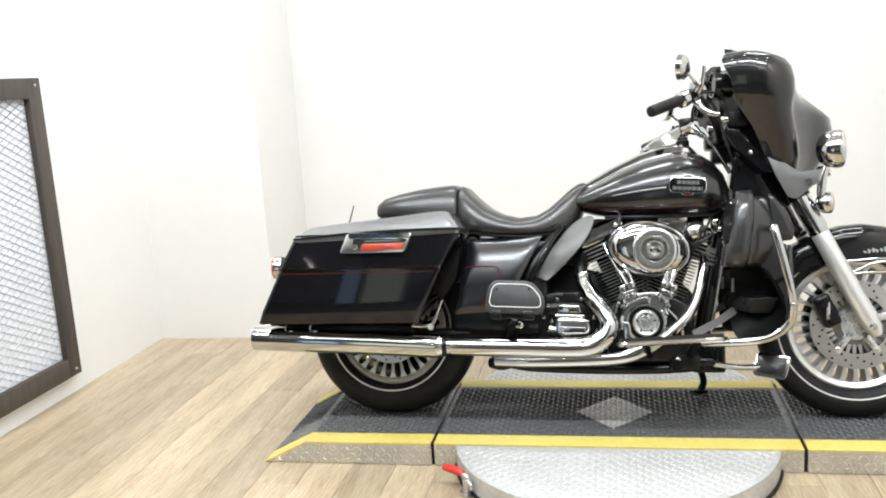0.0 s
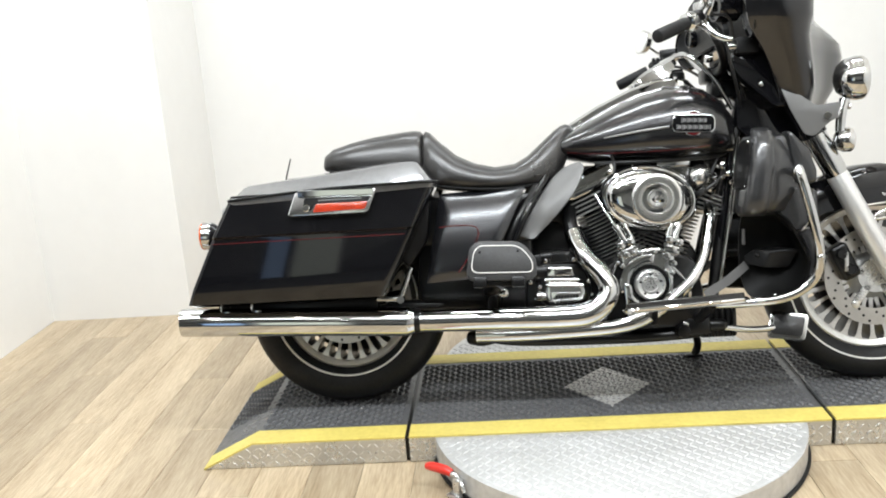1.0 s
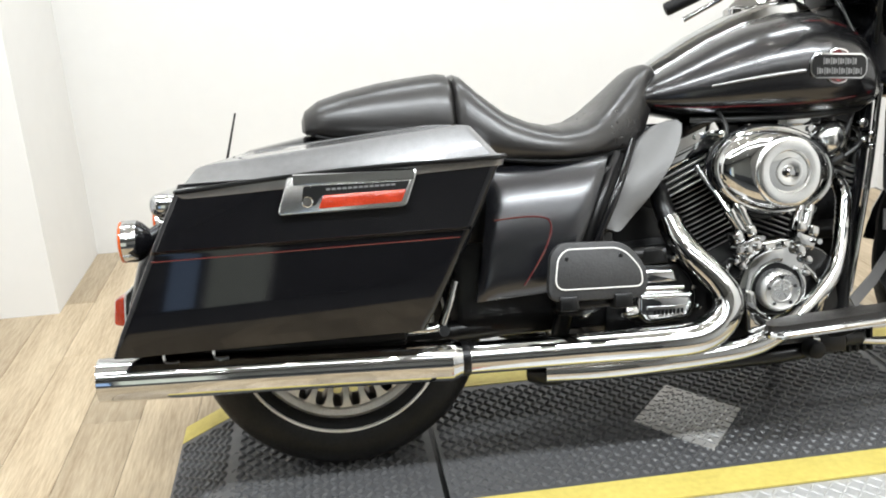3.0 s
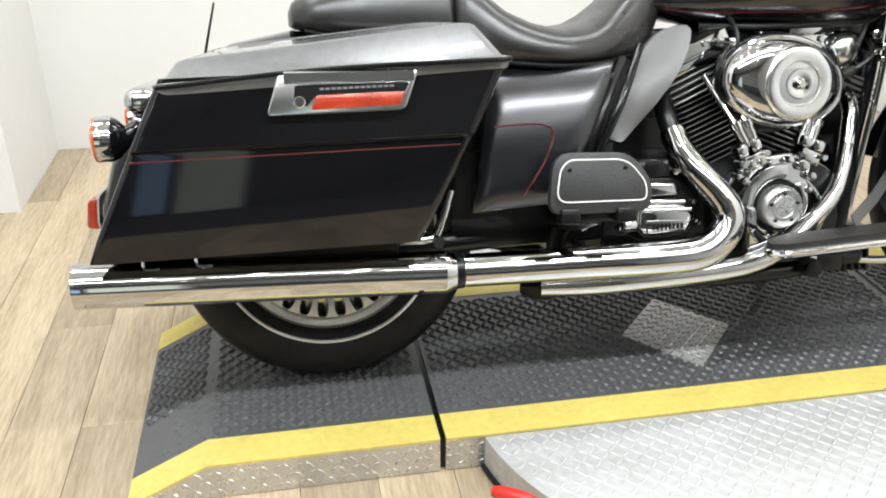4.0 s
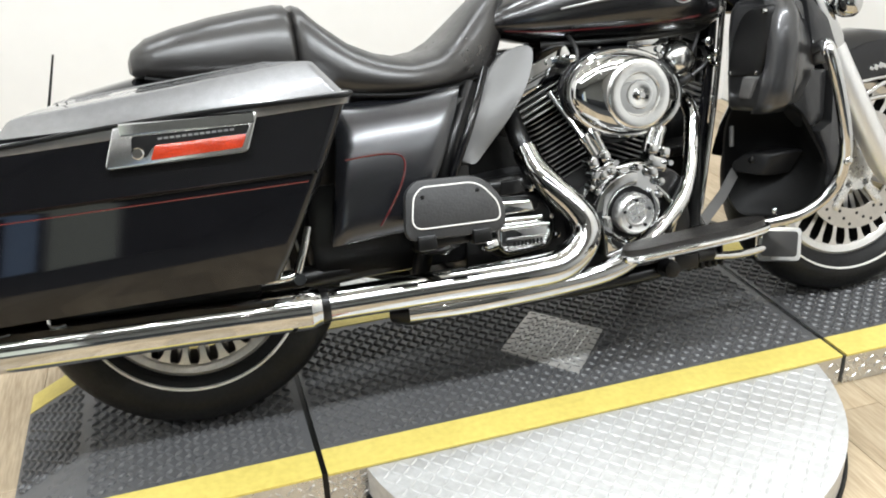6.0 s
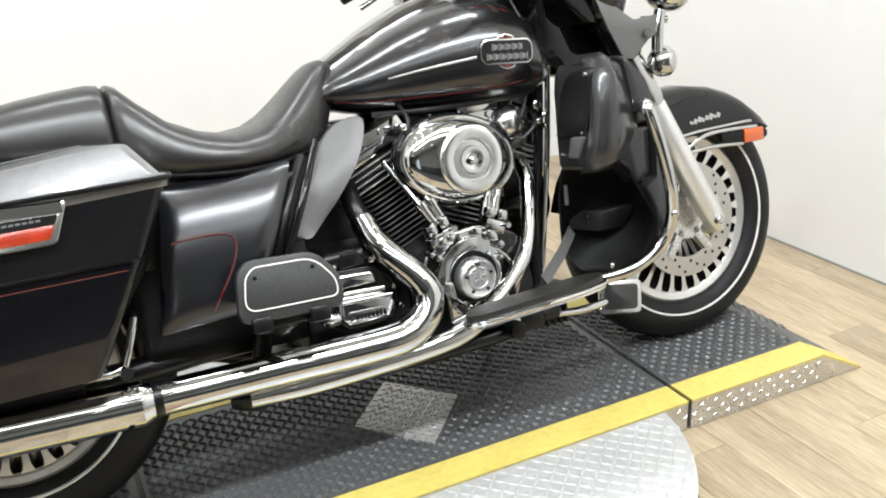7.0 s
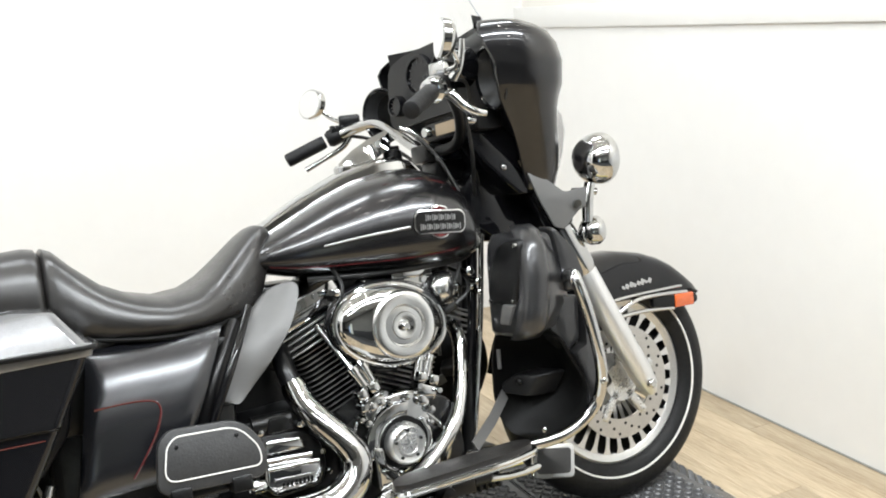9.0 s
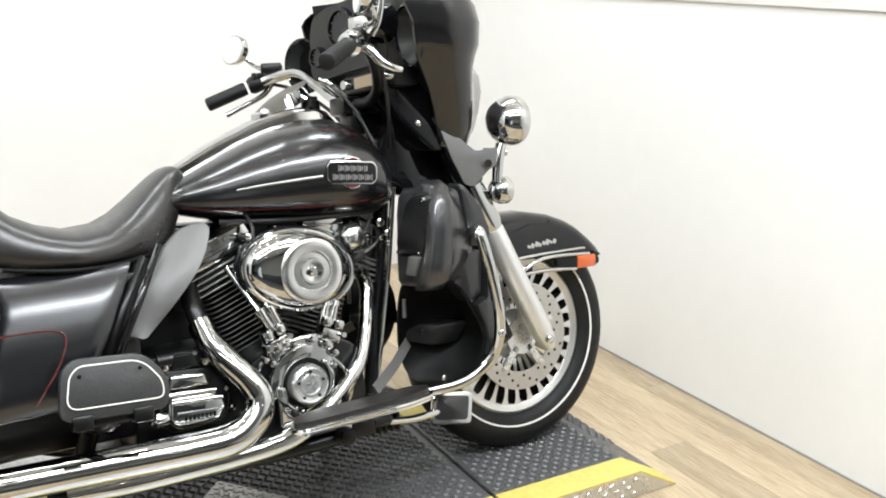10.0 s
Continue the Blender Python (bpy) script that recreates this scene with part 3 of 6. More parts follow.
def wheel(nm, x, tyre_w, rim_w, line_r, k):
    w = new(nm)
    w.empty_display_size = 0.05
    w.parent = bike
    w.matrix_local = pose(x, 0, AXZ)
    h = tyre_w / 2
    q = lambda r: 0.317 - (0.317 - r) * k
    prof = [(-h * 0.62, 0.218), (-h * 0.80, 0.226), (-h * 0.97, 0.250), (-h, 0.268), (-h * 0.93, 0.288), (-h * 0.74, 0.304), (-h * 0.4, 0.314),
            (0, 0.317), (h * 0.4, 0.314), (h * 0.74, 0.304), (h * 0.93, 0.288), (h, 0.268), (h * 0.97, 0.250), (h * 0.80, 0.226), (h * 0.62, 0.218)]
    part("tyre", lathe([(a, q(r)) for a, r in prof + [(0, 0.206)]], seg=96, ring=True), RUBBER, w, "black tyre with a thin white sidewall line")
    for s in (-1, 1):
        part("whitewall_line", lathe([(s * h * 0.93, line_r - 0.003), (s * (h * 0.975 + 0.0022), line_r - 0.002), (s * (h * 0.985 + 0.0020), line_r + 0.002), (s * h * 0.95, line_r + 0.003)], seg=96, ring=True), WHITELINE, w)
    r = rim_w / 2
    rim = finish(lathe([(a, b - (0.317 - q(0.317)) - (k - 1) * 0.1) for a, b in [(-r, 0.222), (-r - 0.004, 0.214), (-r, 0.204), (-r * 0.96, 0.199), (-r * 0.9, 0.196), (r * 0.9, 0.196), (r * 0.96, 0.199), (r, 0.204), (r + 0.004, 0.214), (r, 0.222), (0, 0.215)]], seg=96, ring=True), "rim", CASTALU)
    two_tone(rim, BLACKMETAL, lambda f: abs(f.normal.y) < 0.5 and abs(f.center.y) < r * 0.93)
    part("rim", rim, CASTALU, w, "machined silver rim with a black inside")
    part("hub", lathe([(-0.06, 0.012), (-0.06, 0.042), (-0.045, 0.055), (-0.03, 0.075), (-0.012, 0.088), (0.012, 0.088), (0.03, 0.075), (0.045, 0.055), (0.06, 0.042), (0.06, 0.012)], seg=48), CASTALU, w)
    spoke = finish(loft([[(a * 0.5, -q, z) for a, q in ((-wd, d), (wd, d), (wd, -d), (-wd, -d))]
                         for wd, d, z in ((0.013, 0.4 * rim_w, 0.07), (0.011, 0.42 * rim_w, 0.11), (0.011, 0.44 * rim_w, 0.145), (0.0115, 0.46 * rim_w, 0.165 - (k - 1) * 0.1), (0.014, 0.47 * rim_w, 0.182 - (k - 1) * 0.1), (0.021, 0.47 * rim_w, 0.193 - (k - 1) * 0.1), (0.036, 0.47 * rim_w, 0.199 - (k - 1) * 0.1))]), "spoke", CASTALU, 60)
    two_tone(spoke, BLACKMETAL, lambda f: abs(f.normal.y) < 0.7)
    for i in range(28):
        part("spoke", spoke, CASTALU, w, at=pose(0, 0, 0, 0, 360 / 28 * i, 0))
    return w


rear_wheel = wheel("rear_wheel", RAX, 0.168, 0.11, 0.226, 1.16)
front_wheel = wheel("front_wheel", FAX, 0.135, 0.085, 0.2515, 1.0)


def rotor(w, y, r=0.148):
    d = part("brake_rotor", lathe([(y - 0.0025, r - 0.05), (y - 0.0025, r), (y + 0.0025, r), (y + 0.0025, r - 0.05)], seg=72, ring=True), ROTOR, w, "drilled steel brake rotor")
    arms = []
    for i in range(5):
        arms.append(moved(joined(box(-0.012, 0.012, y - 0.004, y + 0.004, 0.03, r - 0.035, 0.003), ball((0, y, r - 0.045), 0.013, 0.006, 0.013, 12, 8)), pose(0, 0, 0, 0, 72 * i, 0)))
    part("rotor_carrier", joined(*arms, lathe([(y - 0.004, 0.005), (y - 0.004, 0.05), (y + 0.004, 0.05), (y + 0.004, 0.005)], seg=32)), ALU, d)
    holes = []
    for i in range(40):
        rr = (r - 0.038, r - 0.024, r - 0.011)[i % 3]
        a = 2 * math.pi * i / 40
        holes.append(lathe([(y - 0.0032, 0.0042), (y + 0.0032, 0.0042)], (rr * math.cos(a), 0, rr * math.sin(a)), seg=8))
    tagged(part("drill_hole", joined(*holes), BLACKMETAL, d), kind="stuff")


rotor(front_wheel, -0.072)
rotor(front_wheel, 0.072)
rotor(rear_wheel, -0.075, 0.126)
part("drive_pulley", lathe([(0.070, 0.02), (0.070, 0.172), (0.100, 0.172), (0.100, 0.02)], seg=48), BLACKMETAL, rear_wheel, "black belt pulley")


def fender(nm, x, table, lo, half, mat):
    """A mudguard swept about an axle: table of (angle, outer radius), lo(angle) the radius of its lower edge."""
    rings = []
    for ang, r in table:
        a = radians(ang)
        low = min(lo(ang), r - 0.02)
        sect = [(-half, low), (-half, lerp(low, r - 0.035, 0.5)), (-half * 0.99, r - 0.035), (-half * 0.88, r - 0.016), (-half * 0.6, r - 0.004), (0, r),
                (half * 0.6, r - 0.004), (half * 0.88, r - 0.016), (half * 0.99, r - 0.035), (half, lerp(low, r - 0.035, 0.5)), (half, low)]
        inner = [(y * 0.95, rr if i in (0, 10) else rr - 0.004) for i, (y, rr) in enumerate(sect)][::-1]
        rings.append([(x + rr * math.cos(a), y, AXZ + rr * math.sin(a)) for y, rr in sect + inner])
    return part(nm, loft(rings), mat, bike)


f_tab = [(35, 0.364), (39, 0.364), (44, 0.361), (52, 0.358), (60, 0.353), (70, 0.347), (84, 0.341), (96, 0.336), (110, 0.333), (125, 0.333), (140, 0.333), (155, 0.333), (168, 0.333)]
front_fender = fender("front_fender", FAX, f_tab, lambda a: max(0.208 / max(math.sin(radians(a)), 0.3), 0.208) if a < 110 else lerp(0.221, 0.30, (a - 110) / 58), 0.086, BLACK)
tagged(front_fender, "gloss black front mudguard")
trim_line = [(-0.05, 0.089, 0.546), (0.04, 0.0895, 0.553), (0.13, 0.0895, 0.555), (0.205, 0.087, 0.556), (0.245, 0.070, 0.553), (0.268, 0.035, 0.549)]
for s in (-1, 1):
    part("fender_trim", tube([(FAX + x, s * y, z) for x, y, z in trim_line], 0.0048, 10), CHROME, front_fender, "chrome trim rail")
    part("bumper_rail", tube([(FAX - 0.026, s * 0.098, 0.506), (FAX + 0.006, s * 0.10, 0.521), (FAX + 0.055, s * 0.10, 0.541), (FAX + 0.123, s * 0.10, 0.545), (FAX + 0.23, s * 0.097, 0.539)], 0.0055, 10), CHROME, front_fender)
    part("bumper_rail", tube([(FAX - 0.022, s * 0.098, 0.503), (FAX + 0.004, s * 0.10, 0.507), (FAX + 0.08, s * 0.10, 0.510), (FAX + 0.18, s * 0.098, 0.503)], 0.0055, 10), CHROME, front_fender)
    part("script_badge", joined(*[moved(box(-0.006, 0.006, -0.002, 0.002, -0.004 - 0.002 * (i % 2), 0.004 + 0.003 * ((i * 7) % 3), 0.001), Matrix.Translation((FAX + 0.028 + 0.0125 * i, s * 0.0875, 0.578 + 0.0010 * i)) @ pose(0, 0, 0, 0, 24, 0)) for i in range(8)]),
         CHROME, front_fender, "small chrome script badge")
    lamp = part("fender_lamp", extruded(rounded([(FAX + 0.108, 0.515), (FAX + 0.180, 0.505), (FAX + 0.246, 0.504), (FAX + 0.262, 0.511), (FAX + 0.262, 0.527), (FAX + 0.246, 0.536), (FAX + 0.108, 0.538)], 0.006), s * 0.095 - 0.009, s * 0.095 + 0.009, 0.004), BLACKMETAL, front_fender, "black side marker lamp housing")
    part("lens", extruded(rounded([(FAX + 0.180, 0.5035), (FAX + 0.246, 0.5025), (FAX + 0.246, 0.5375), (FAX + 0.182, 0.5375)], 0.005), s * 0.095 - 0.012, s * 0.095 + 0.012, 0.003), AMBER, lamp, "amber side lens")

r_tab = [(40, 0.37), (55, 0.385), (75, 0.40), (95, 0.412), (112, 0.42), (128, 0.43), (142, 0.438), (156, 0.44), (168, 0.44), (178, 0.438)]
rear_fender = fender("rear_fender", RAX, r_tab, lambda a: 0.33, 0.125, BLACK)
tagged(rear_fender, "gloss black rear mudguard")
tail = part("tail_lamp", extruded(rounded([(-0.43, 0.385), (-0.40, 0.37), (-0.37, 0.46), (-0.40, 0.47), (-0.425, 0.45)], 0.012), -0.075, 0.075, 0.006), CHROME, rear_fender)
part("lens", extruded(rounded([(-0.452, 0.385), (-0.428, 0.38), (-0.415, 0.445), (-0.445, 0.44)], 0.008), -0.065, 0.065, 0.006), REDLENS, tail, "red tail lens")
part("antenna", tube([(-0.212, 0.125, 0.690), (-0.181, 0.135, 0.808)], [0.0032, 0.0022], 8), BLACKMETAL, bike, "short black aerial rod")
part("light_bar", box(-0.338, -0.278, -0.165, 0.165, 0.608, 0.656, 0.021, 5), CHROME, bike, "chrome rear light bar")
for s in (-1, 1):
    sig = part("rear_turn_signal", lathe([(-0.388, 0.012), (-0.388, 0.036), (-0.386, 0.0405), (-0.362, 0.041), (-0.357, 0.0395), (-0.357, 0.012)], (0.0, s * 0.18, 0.570), "x", 32), CHROME, bike, "round chrome turn signal")
    part("lens", lathe([(-0.394, 0.006), (-0.393, 0.030), (-0.389, 0.0405), (-0.384, 0.0412), (-0.384, 0.036)], (0.0, s * 0.18, 0.570), "x", 32), AMBER, sig, "amber lens")
    part("housing", lathe([(-0.358, 0.039), (-0.350, 0.036), (-0.338, 0.024), (-0.328, 0.013)], (0.0, s * 0.18, 0.570), "x", 28), BLACK, sig, "black rear of the housing")
    part("stalk", tube([(-0.338, s * 0.18, 0.573), (-0.318, s * 0.172, 0.586), (-0.300, s * 0.158, 0.600), (-0.296, s * 0.145, 0.615)], [0.016, 0.014, 0.012, 0.012], 12), BLACK, sig)
    part("collar", lathe([(-0.322, 0.013), (-0.316, 0.018), (-0.308, 0.013)], (0.0, s * 0.166, 0.592), "x", 18), CHROME, sig)


# saddlebags
def bag_outline(z):
    return along([(0.366, -0.385, 0.155, 0.310, 0.297), (0.376, -0.402, 0.172, 0.344, 0.330), (0.42, -0.381, 0.195, 0.361, 0.346), (0.56, -0.312, 0.268, 0.370, 0.353), (0.567, -0.309, 0.271, 0.381, 0.362), (0.680, -0.252, 0.326, 0.378, 0.349)], z)


def bag_ring(xa, xb, yi, yf, yr, r, n):
    """A rounded outline from above; its outer side runs in from yf at the front to yr at the rear."""
    return rounded([(xa + 0.06, yi), (xb, yi), (xb, yf), (xa, yr)], r, n)


def lid_top(x):
    return along([(-0.24, 0.717), (-0.21, 0.724), (-0.10, 0.738), (0.0, 0.748), (0.15, 0.753), (0.27, 0.748), (0.33, 0.740)], x)[0]


def saddlebag(s):
    flip = (lambda b: b) if s < 0 else mirrored
    rings = []
    for z in (0.366, 0.370, 0.376, 0.395, 0.42, 0.47, 0.52, 0.556, 0.560, 0.567, 0.60, 0.65, 0.680):
        xa, xb, w, wr = bag_outline(z)
        rings.append([(x, -y, z) for x, y in bag_ring(xa, xb, 0.145, w, wr, 0.020, 4)])
    bag = part("saddlebag", flip(loft(rings)), BLACK, bike, "gloss black hard saddlebag")
    xa, xb, w, wr = bag_outline(0.680)
    lr = []
    for z, g in ((0.672, 0.003), (0.682, 0.006), (0.690, 0.006), (0.692, 0.004)):
        lr.append([(x, -y, z) for x, y in bag_ring(xa - g, xb + g, 0.141, w + g, wr + g, 0.022, 5)])
    for x_in, y_in, k in ((0.004, 0.006, 0.06), (0.031, 0.054, 0.955), (0.034, 0.059, 0.99), (0.040, 0.068, 1.0), (0.070, 0.105, 1.02)):
        ring = []
        for x, y in bag_ring(xa + x_in * 0.8, xb - x_in * 1.35, 0.145 + y_in * 0.3, w - y_in, wr - y_in, 0.018, 5):
            ring.append((x, -y, 0.690 + (lid_top(x) - 0.690) * k))
        lr.append(ring)
    lr = [[(x, y, z - 0.020 * max(0.0, (0.10 - x) / 0.35) ** 1.5) for x, y, z in ring] for ring in lr]
    part("lid", flip(loft(lr)), LIDLIT, bag, "charcoal metallic lid, coloured lighter for overhead light")
    part("lid_edge", flip(tube([(xa + 0.045, -0.22, 0.667), (xa + 0.004, -wr + 0.015, 0.667), (xa + 0.022, -wr - 0.008, 0.668), (-0.06, -lerp(wr, w, 0.33) - 0.010, 0.680), (0.10, -lerp(wr, w, 0.60) - 0.010, 0.686), (xb - 0.03, -w - 0.010, 0.687), (xb + 0.009, -w + 0.02, 0.687), (xb + 0.009, -0.25, 0.687)], 0.0045, 8, 3)), BLACKMETAL, bag)
    # latch on the sloping face
    m = Matrix.Translation((0, -0.371, 0.646)) @ pose(0, 0, 0, -9, 0, -2.7)
    plate = part("latch", flip(moved(extruded(rounded([(-0.055, 0.036), (0.174, 0.031), (0.148, -0.034), (-0.079, -0.034)], 0.010), -0.009, 0.004, 0.0025), m)), POLISHED, bag, "polished latch plate")
    part("latch_lip", flip(moved(loft([[(x, -0.009, z0), (x, -0.016, z0 + 0.001), (x, -0.019, z1 - 0.004), (x, -0.012, z1), (x, 0.0, z1)] for x, z0, z1 in ((-0.046, 0.017, 0.037), (0.165, 0.013, 0.032))]), m)), CHROME, plate, "chrome pull lip")
    part("inset", flip(moved(extruded(rounded([(-0.030, 0.014), (0.158, 0.011), (0.148, -0.006), (0.000, -0.006), (-0.012, -0.022), (-0.034, -0.018)], 0.006), -0.0105, -0.006), m)), BLACKMETAL, plate)
    part("reflector", flip(moved(extruded(rounded([(0.004, -0.004), (0.150, -0.004), (0.140, -0.0255), (-0.006, -0.0275)], 0.004), -0.0135, -0.008, 0.001), m)), REDLENS, plate, "red reflector bar")
    part("lock", flip(moved(lathe([(-0.015, 0.003), (-0.015, 0.008), (-0.013, 0.010), (-0.006, 0.010)], (-0.024, 0, -0.014), seg=18), m)), CHROME, plate)
    part("marking", flip(moved(joined(*[box(0.010 + i * 0.0095, 0.017 + i * 0.0095, -0.0115, -0.0100, 0.004, 0.0075) for i in range(13)]), m)), SILVERLINE, plate)
    # pinstripe and bracket
    zz = 0.548
    xa2, xb2, w2, wr2 = bag_outline(zz)
    part("pinstripe", flip(tube([(xa2 + 0.012, -lerp(wr2, w2, 0.03) + 0.001, zz), (xb2 - 0.02, -lerp(wr2, w2, 0.96) + 0.001, zz)], 0.0017, 6, smooth=False)), REDLINE, bag, "thin red pinstripe")
    part("bag_bracket", flip(joined(tube([(0.14, -0.27, 0.362), (0.19, -0.268, 0.360), (0.212, -0.262, 0.366)], 0.008, 10), tube([(0.210, -0.264, 0.366), (0.226, -0.262, 0.405), (0.242, -0.252, 0.446)], 0.009, 10),
                                    lathe([(-0.29, 0.004), (-0.29, 0.011), (-0.255, 0.011)], (0.210, 0, 0.358), seg=14))), CHROME, bag, "chrome support bracket")
    return bag


saddlebag(-1)
saddlebag(1)
for s in (-1, 1):
    part("bag_rail", joined(tube([(-0.34, s * 0.22, 0.352), (0.16, s * 0.22, 0.352)], 0.012, 10, smooth=False), box(-0.30, 0.14, s * 0.22 - 0.03, s * 0.22 + 0.03, 0.335, 0.365, 0.006)), BLACKMETAL, bike, "black saddlebag support rail")


# exhaust
def muffler(s):
    y = s * 0.25
    m = part("muffler", tube([(-0.437, y, 0.3195), (-0.43, y, 0.319), (-0.28, y, 0.313), (0.0, y, 0.301), (0.20, y, 0.291), (0.225, y, 0.290), (0.245, y, 0.2895), (0.26, y, 0.289)],
                             [0.0395, 0.0415, 0.0420, 0.0420, 0.0418, 0.041, 0.034, 0.031], 32, 4, cap=False), CHROME, bike, "long chrome muffler")
    part("muffler_tip", tube([(-0.437, y, 0.3195), (-0.39, y, 0.3175), (-0.36, y, 0.316)], [0.0365, 0.036, 0.0], 24, smooth=False), BLACKMETAL, m)
    part("clamp", lathe([(0.240, 0.028), (0.240, 0.033), (0.244, 0.0345), (0.256, 0.0345), (0.260, 0.033), (0.260, 0.028)], (0, y, 0.2895), "x", 28), BLACKMETAL, m, "dark clamp ring")
    for xx in (-0.305, -0.214):
        part("hanger", tube([(xx - 0.012, y + s * 0.022, 0.372), (xx - 0.012, y + s * 0.024, 0.350), (xx + 0.002, y + s * 0.025, 0.3455), (xx + 0.014, y + s * 0.024, 0.347)], 0.0035, 8, 3), CHROME, m, "small chrome hook")
    return m


muffler(-1)
muffler(1)
shield = part("exhaust_shield", tube([(0.26, -0.25, 0.289), (0.50, -0.252, 0.284), (0.66, -0.255, 0.281), (0.740, -0.255, 0.286), (0.788, -0.250, 0.314), (0.806, -0.242, 0.352), (0.792, -0.230, 0.390), (0.755, -0.205, 0.438), (0.728, -0.176, 0.483), (0.718, -0.156, 0.520)],
                            [0.032, 0.033, 0.034, 0.034, 0.033, 0.031, 0.0295, 0.0285, 0.027, 0.0255], 28), CHROME, bike, "chrome exhaust heat shield")
part("shield_clamp", tube([(0.7225, -0.166, 0.502), (0.7195, -0.159, 0.514)], 0.0278, 28, smooth=False), CHROME, shield, "chrome clamp round the shield")
part("rear_header", tube([(0.718, -0.156, 0.516), (0.713, -0.138, 0.548), (0.716, -0.105, 0.580), (0.735, -0.06, 0.60)], [0.021, 0.021, 0.021, 0.021], 20), BLACKMETAL, bike, "black rear exhaust header")
part("front_header", tube([(1.112, -0.05, 0.592), (1.126, -0.10, 0.576), (1.122, -0.140, 0.540), (1.113, -0.155, 0.500), (1.104, -0.166, 0.462)], [0.016, 0.0165, 0.017, 0.017, 0.017], 18), CHROME, bike, "chrome front exhaust header")
part("front_pipe", tube([(1.106, -0.163, 0.470), (1.088, -0.182, 0.424), (1.056, -0.203, 0.374), (0.998, -0.217, 0.320), (0.93, -0.230, 0.276), (0.86, -0.235, 0.250), (0.75, -0.235, 0.240), (0.55, -0.235, 0.236), (0.42, -0.22, 0.236)],
                        [0.0172, 0.0175, 0.018, 0.019, 0.021, 0.023, 0.024, 0.024, 0.022], 22), CHROME, bike, "chrome front exhaust pipe")
part("crossover_pipe", tube([(0.62, -0.17, 0.24), (0.50, -0.19, 0.236), (0.44, -0.20, 0.225), (0.40, -0.17, 0.222)], [0.022, 0.024, 0.025, 0.02], 14), BLACKMETAL, bike)


# engine
part("crankcase", joined(extruded(rounded([(0.80, 0.225), (1.06, 0.225), (1.09, 0.30), (1.07, 0.42), (1.0, 0.45), (0.86, 0.45), (0.79, 0.40)], 0.03), -0.185, 0.19, 0.012),
                         extruded(rounded([(0.56, 0.25), (0.82, 0.24), (0.82, 0.43), (0.74, 0.47), (0.58, 0.46)], 0.03), -0.17, 0.18, 0.012)), BLACKMETAL, bike, "black engine and gearbox case")
part("engine_core", joined(extruded(rounded([(0.58, 0.25), (1.09, 0.24), (1.10, 0.44), (1.04, 0.50), (1.00, 0.62), (0.86, 0.62), (0.80, 0.52), (0.64, 0.56), (0.56, 0.50)], 0.03), -0.06, 0.14, 0.01), extruded(rounded([(0.60, 0.60), (0.72, 0.52), (0.78, 0.66), (1.12, 0.64), (1.14, 0.71), (0.60, 0.72)], 0.02), -0.06, 0.10, 0.01)), BLACKMETAL, bike, "black engine core and backbone")
part("oil_pan", extruded(rounded([(0.52, 0.19), (0.98, 0.188), (1.03, 0.215), (1.03, 0.25), (0.50, 0.25)], 0.02), -0.14, 0.14, 0.01), BLACKMETAL, bike)
part("frame_rail", joined(*[tube([(0.40, s * 0.15, 0.24), (0.55, s * 0.155, 0.205), (1.0, s * 0.155, 0.20), (1.10, s * 0.14, 0.24), (1.15, s * 0.11, 0.45), (1.23, s * 0.05, 0.80)], 0.017, 12) for s in (-1, 1)]), BLACKMETAL, bike, "black frame tube")
part("rear_frame", joined(*[tube([(0.62, s * 0.13, 0.66), (0.55, s * 0.19, 0.55), (0.50, s * 0.19, 0.42), (0.46, s * 0.16, 0.27)], 0.019, 12) for s in (-1, 1)],
                          box(0.12, 0.62, -0.17, 0.17, 0.50, 0.645, 0.02), box(0.25, 0.60, -0.16, 0.16, 0.30, 0.52, 0.02)), BLACKMETAL, bike, "black frame and battery box")
part("swing_arm", joined(*[tube([(-0.05, s * 0.13, 0.315), (0.25, s * 0.14, 0.32), (0.52, s * 0.12, 0.33)], 0.024, 12) for s in (-1, 1)]), BLACKMETAL, bike)
gear = part("gearcase_cover", pillow(rounded([(0.842, 0.470), (0.90, 0.462), (0.955, 0.468), (1.010, 0.452), (1.000, 0.36), (0.975, 0.305), (0.915, 0.280), (0.868, 0.288), (0.858, 0.36)], 0.02), -0.172, -0.200, 0.012, swell=0.002), CHROME, bike, "chrome gearcase cover")


def arc_band(cx, cz, r0, r1, a0, a1, y0, y1, n=14):
    """A flat band of a ring about (cx, cz), from angle a0 to a1."""
    pts = [(cx + r1 * math.cos(radians(lerp(a0, a1, i / n))), cz + r1 * math.sin(radians(lerp(a0, a1, i / n)))) for i in range(n + 1)]
    pts += [(cx + r0 * math.cos(radians(lerp(a1, a0, i / n))), cz + r0 * math.sin(radians(lerp(a1, a0, i / n)))) for i in range(n + 1)]
    return extruded(pts, y0, y1, 0.004)


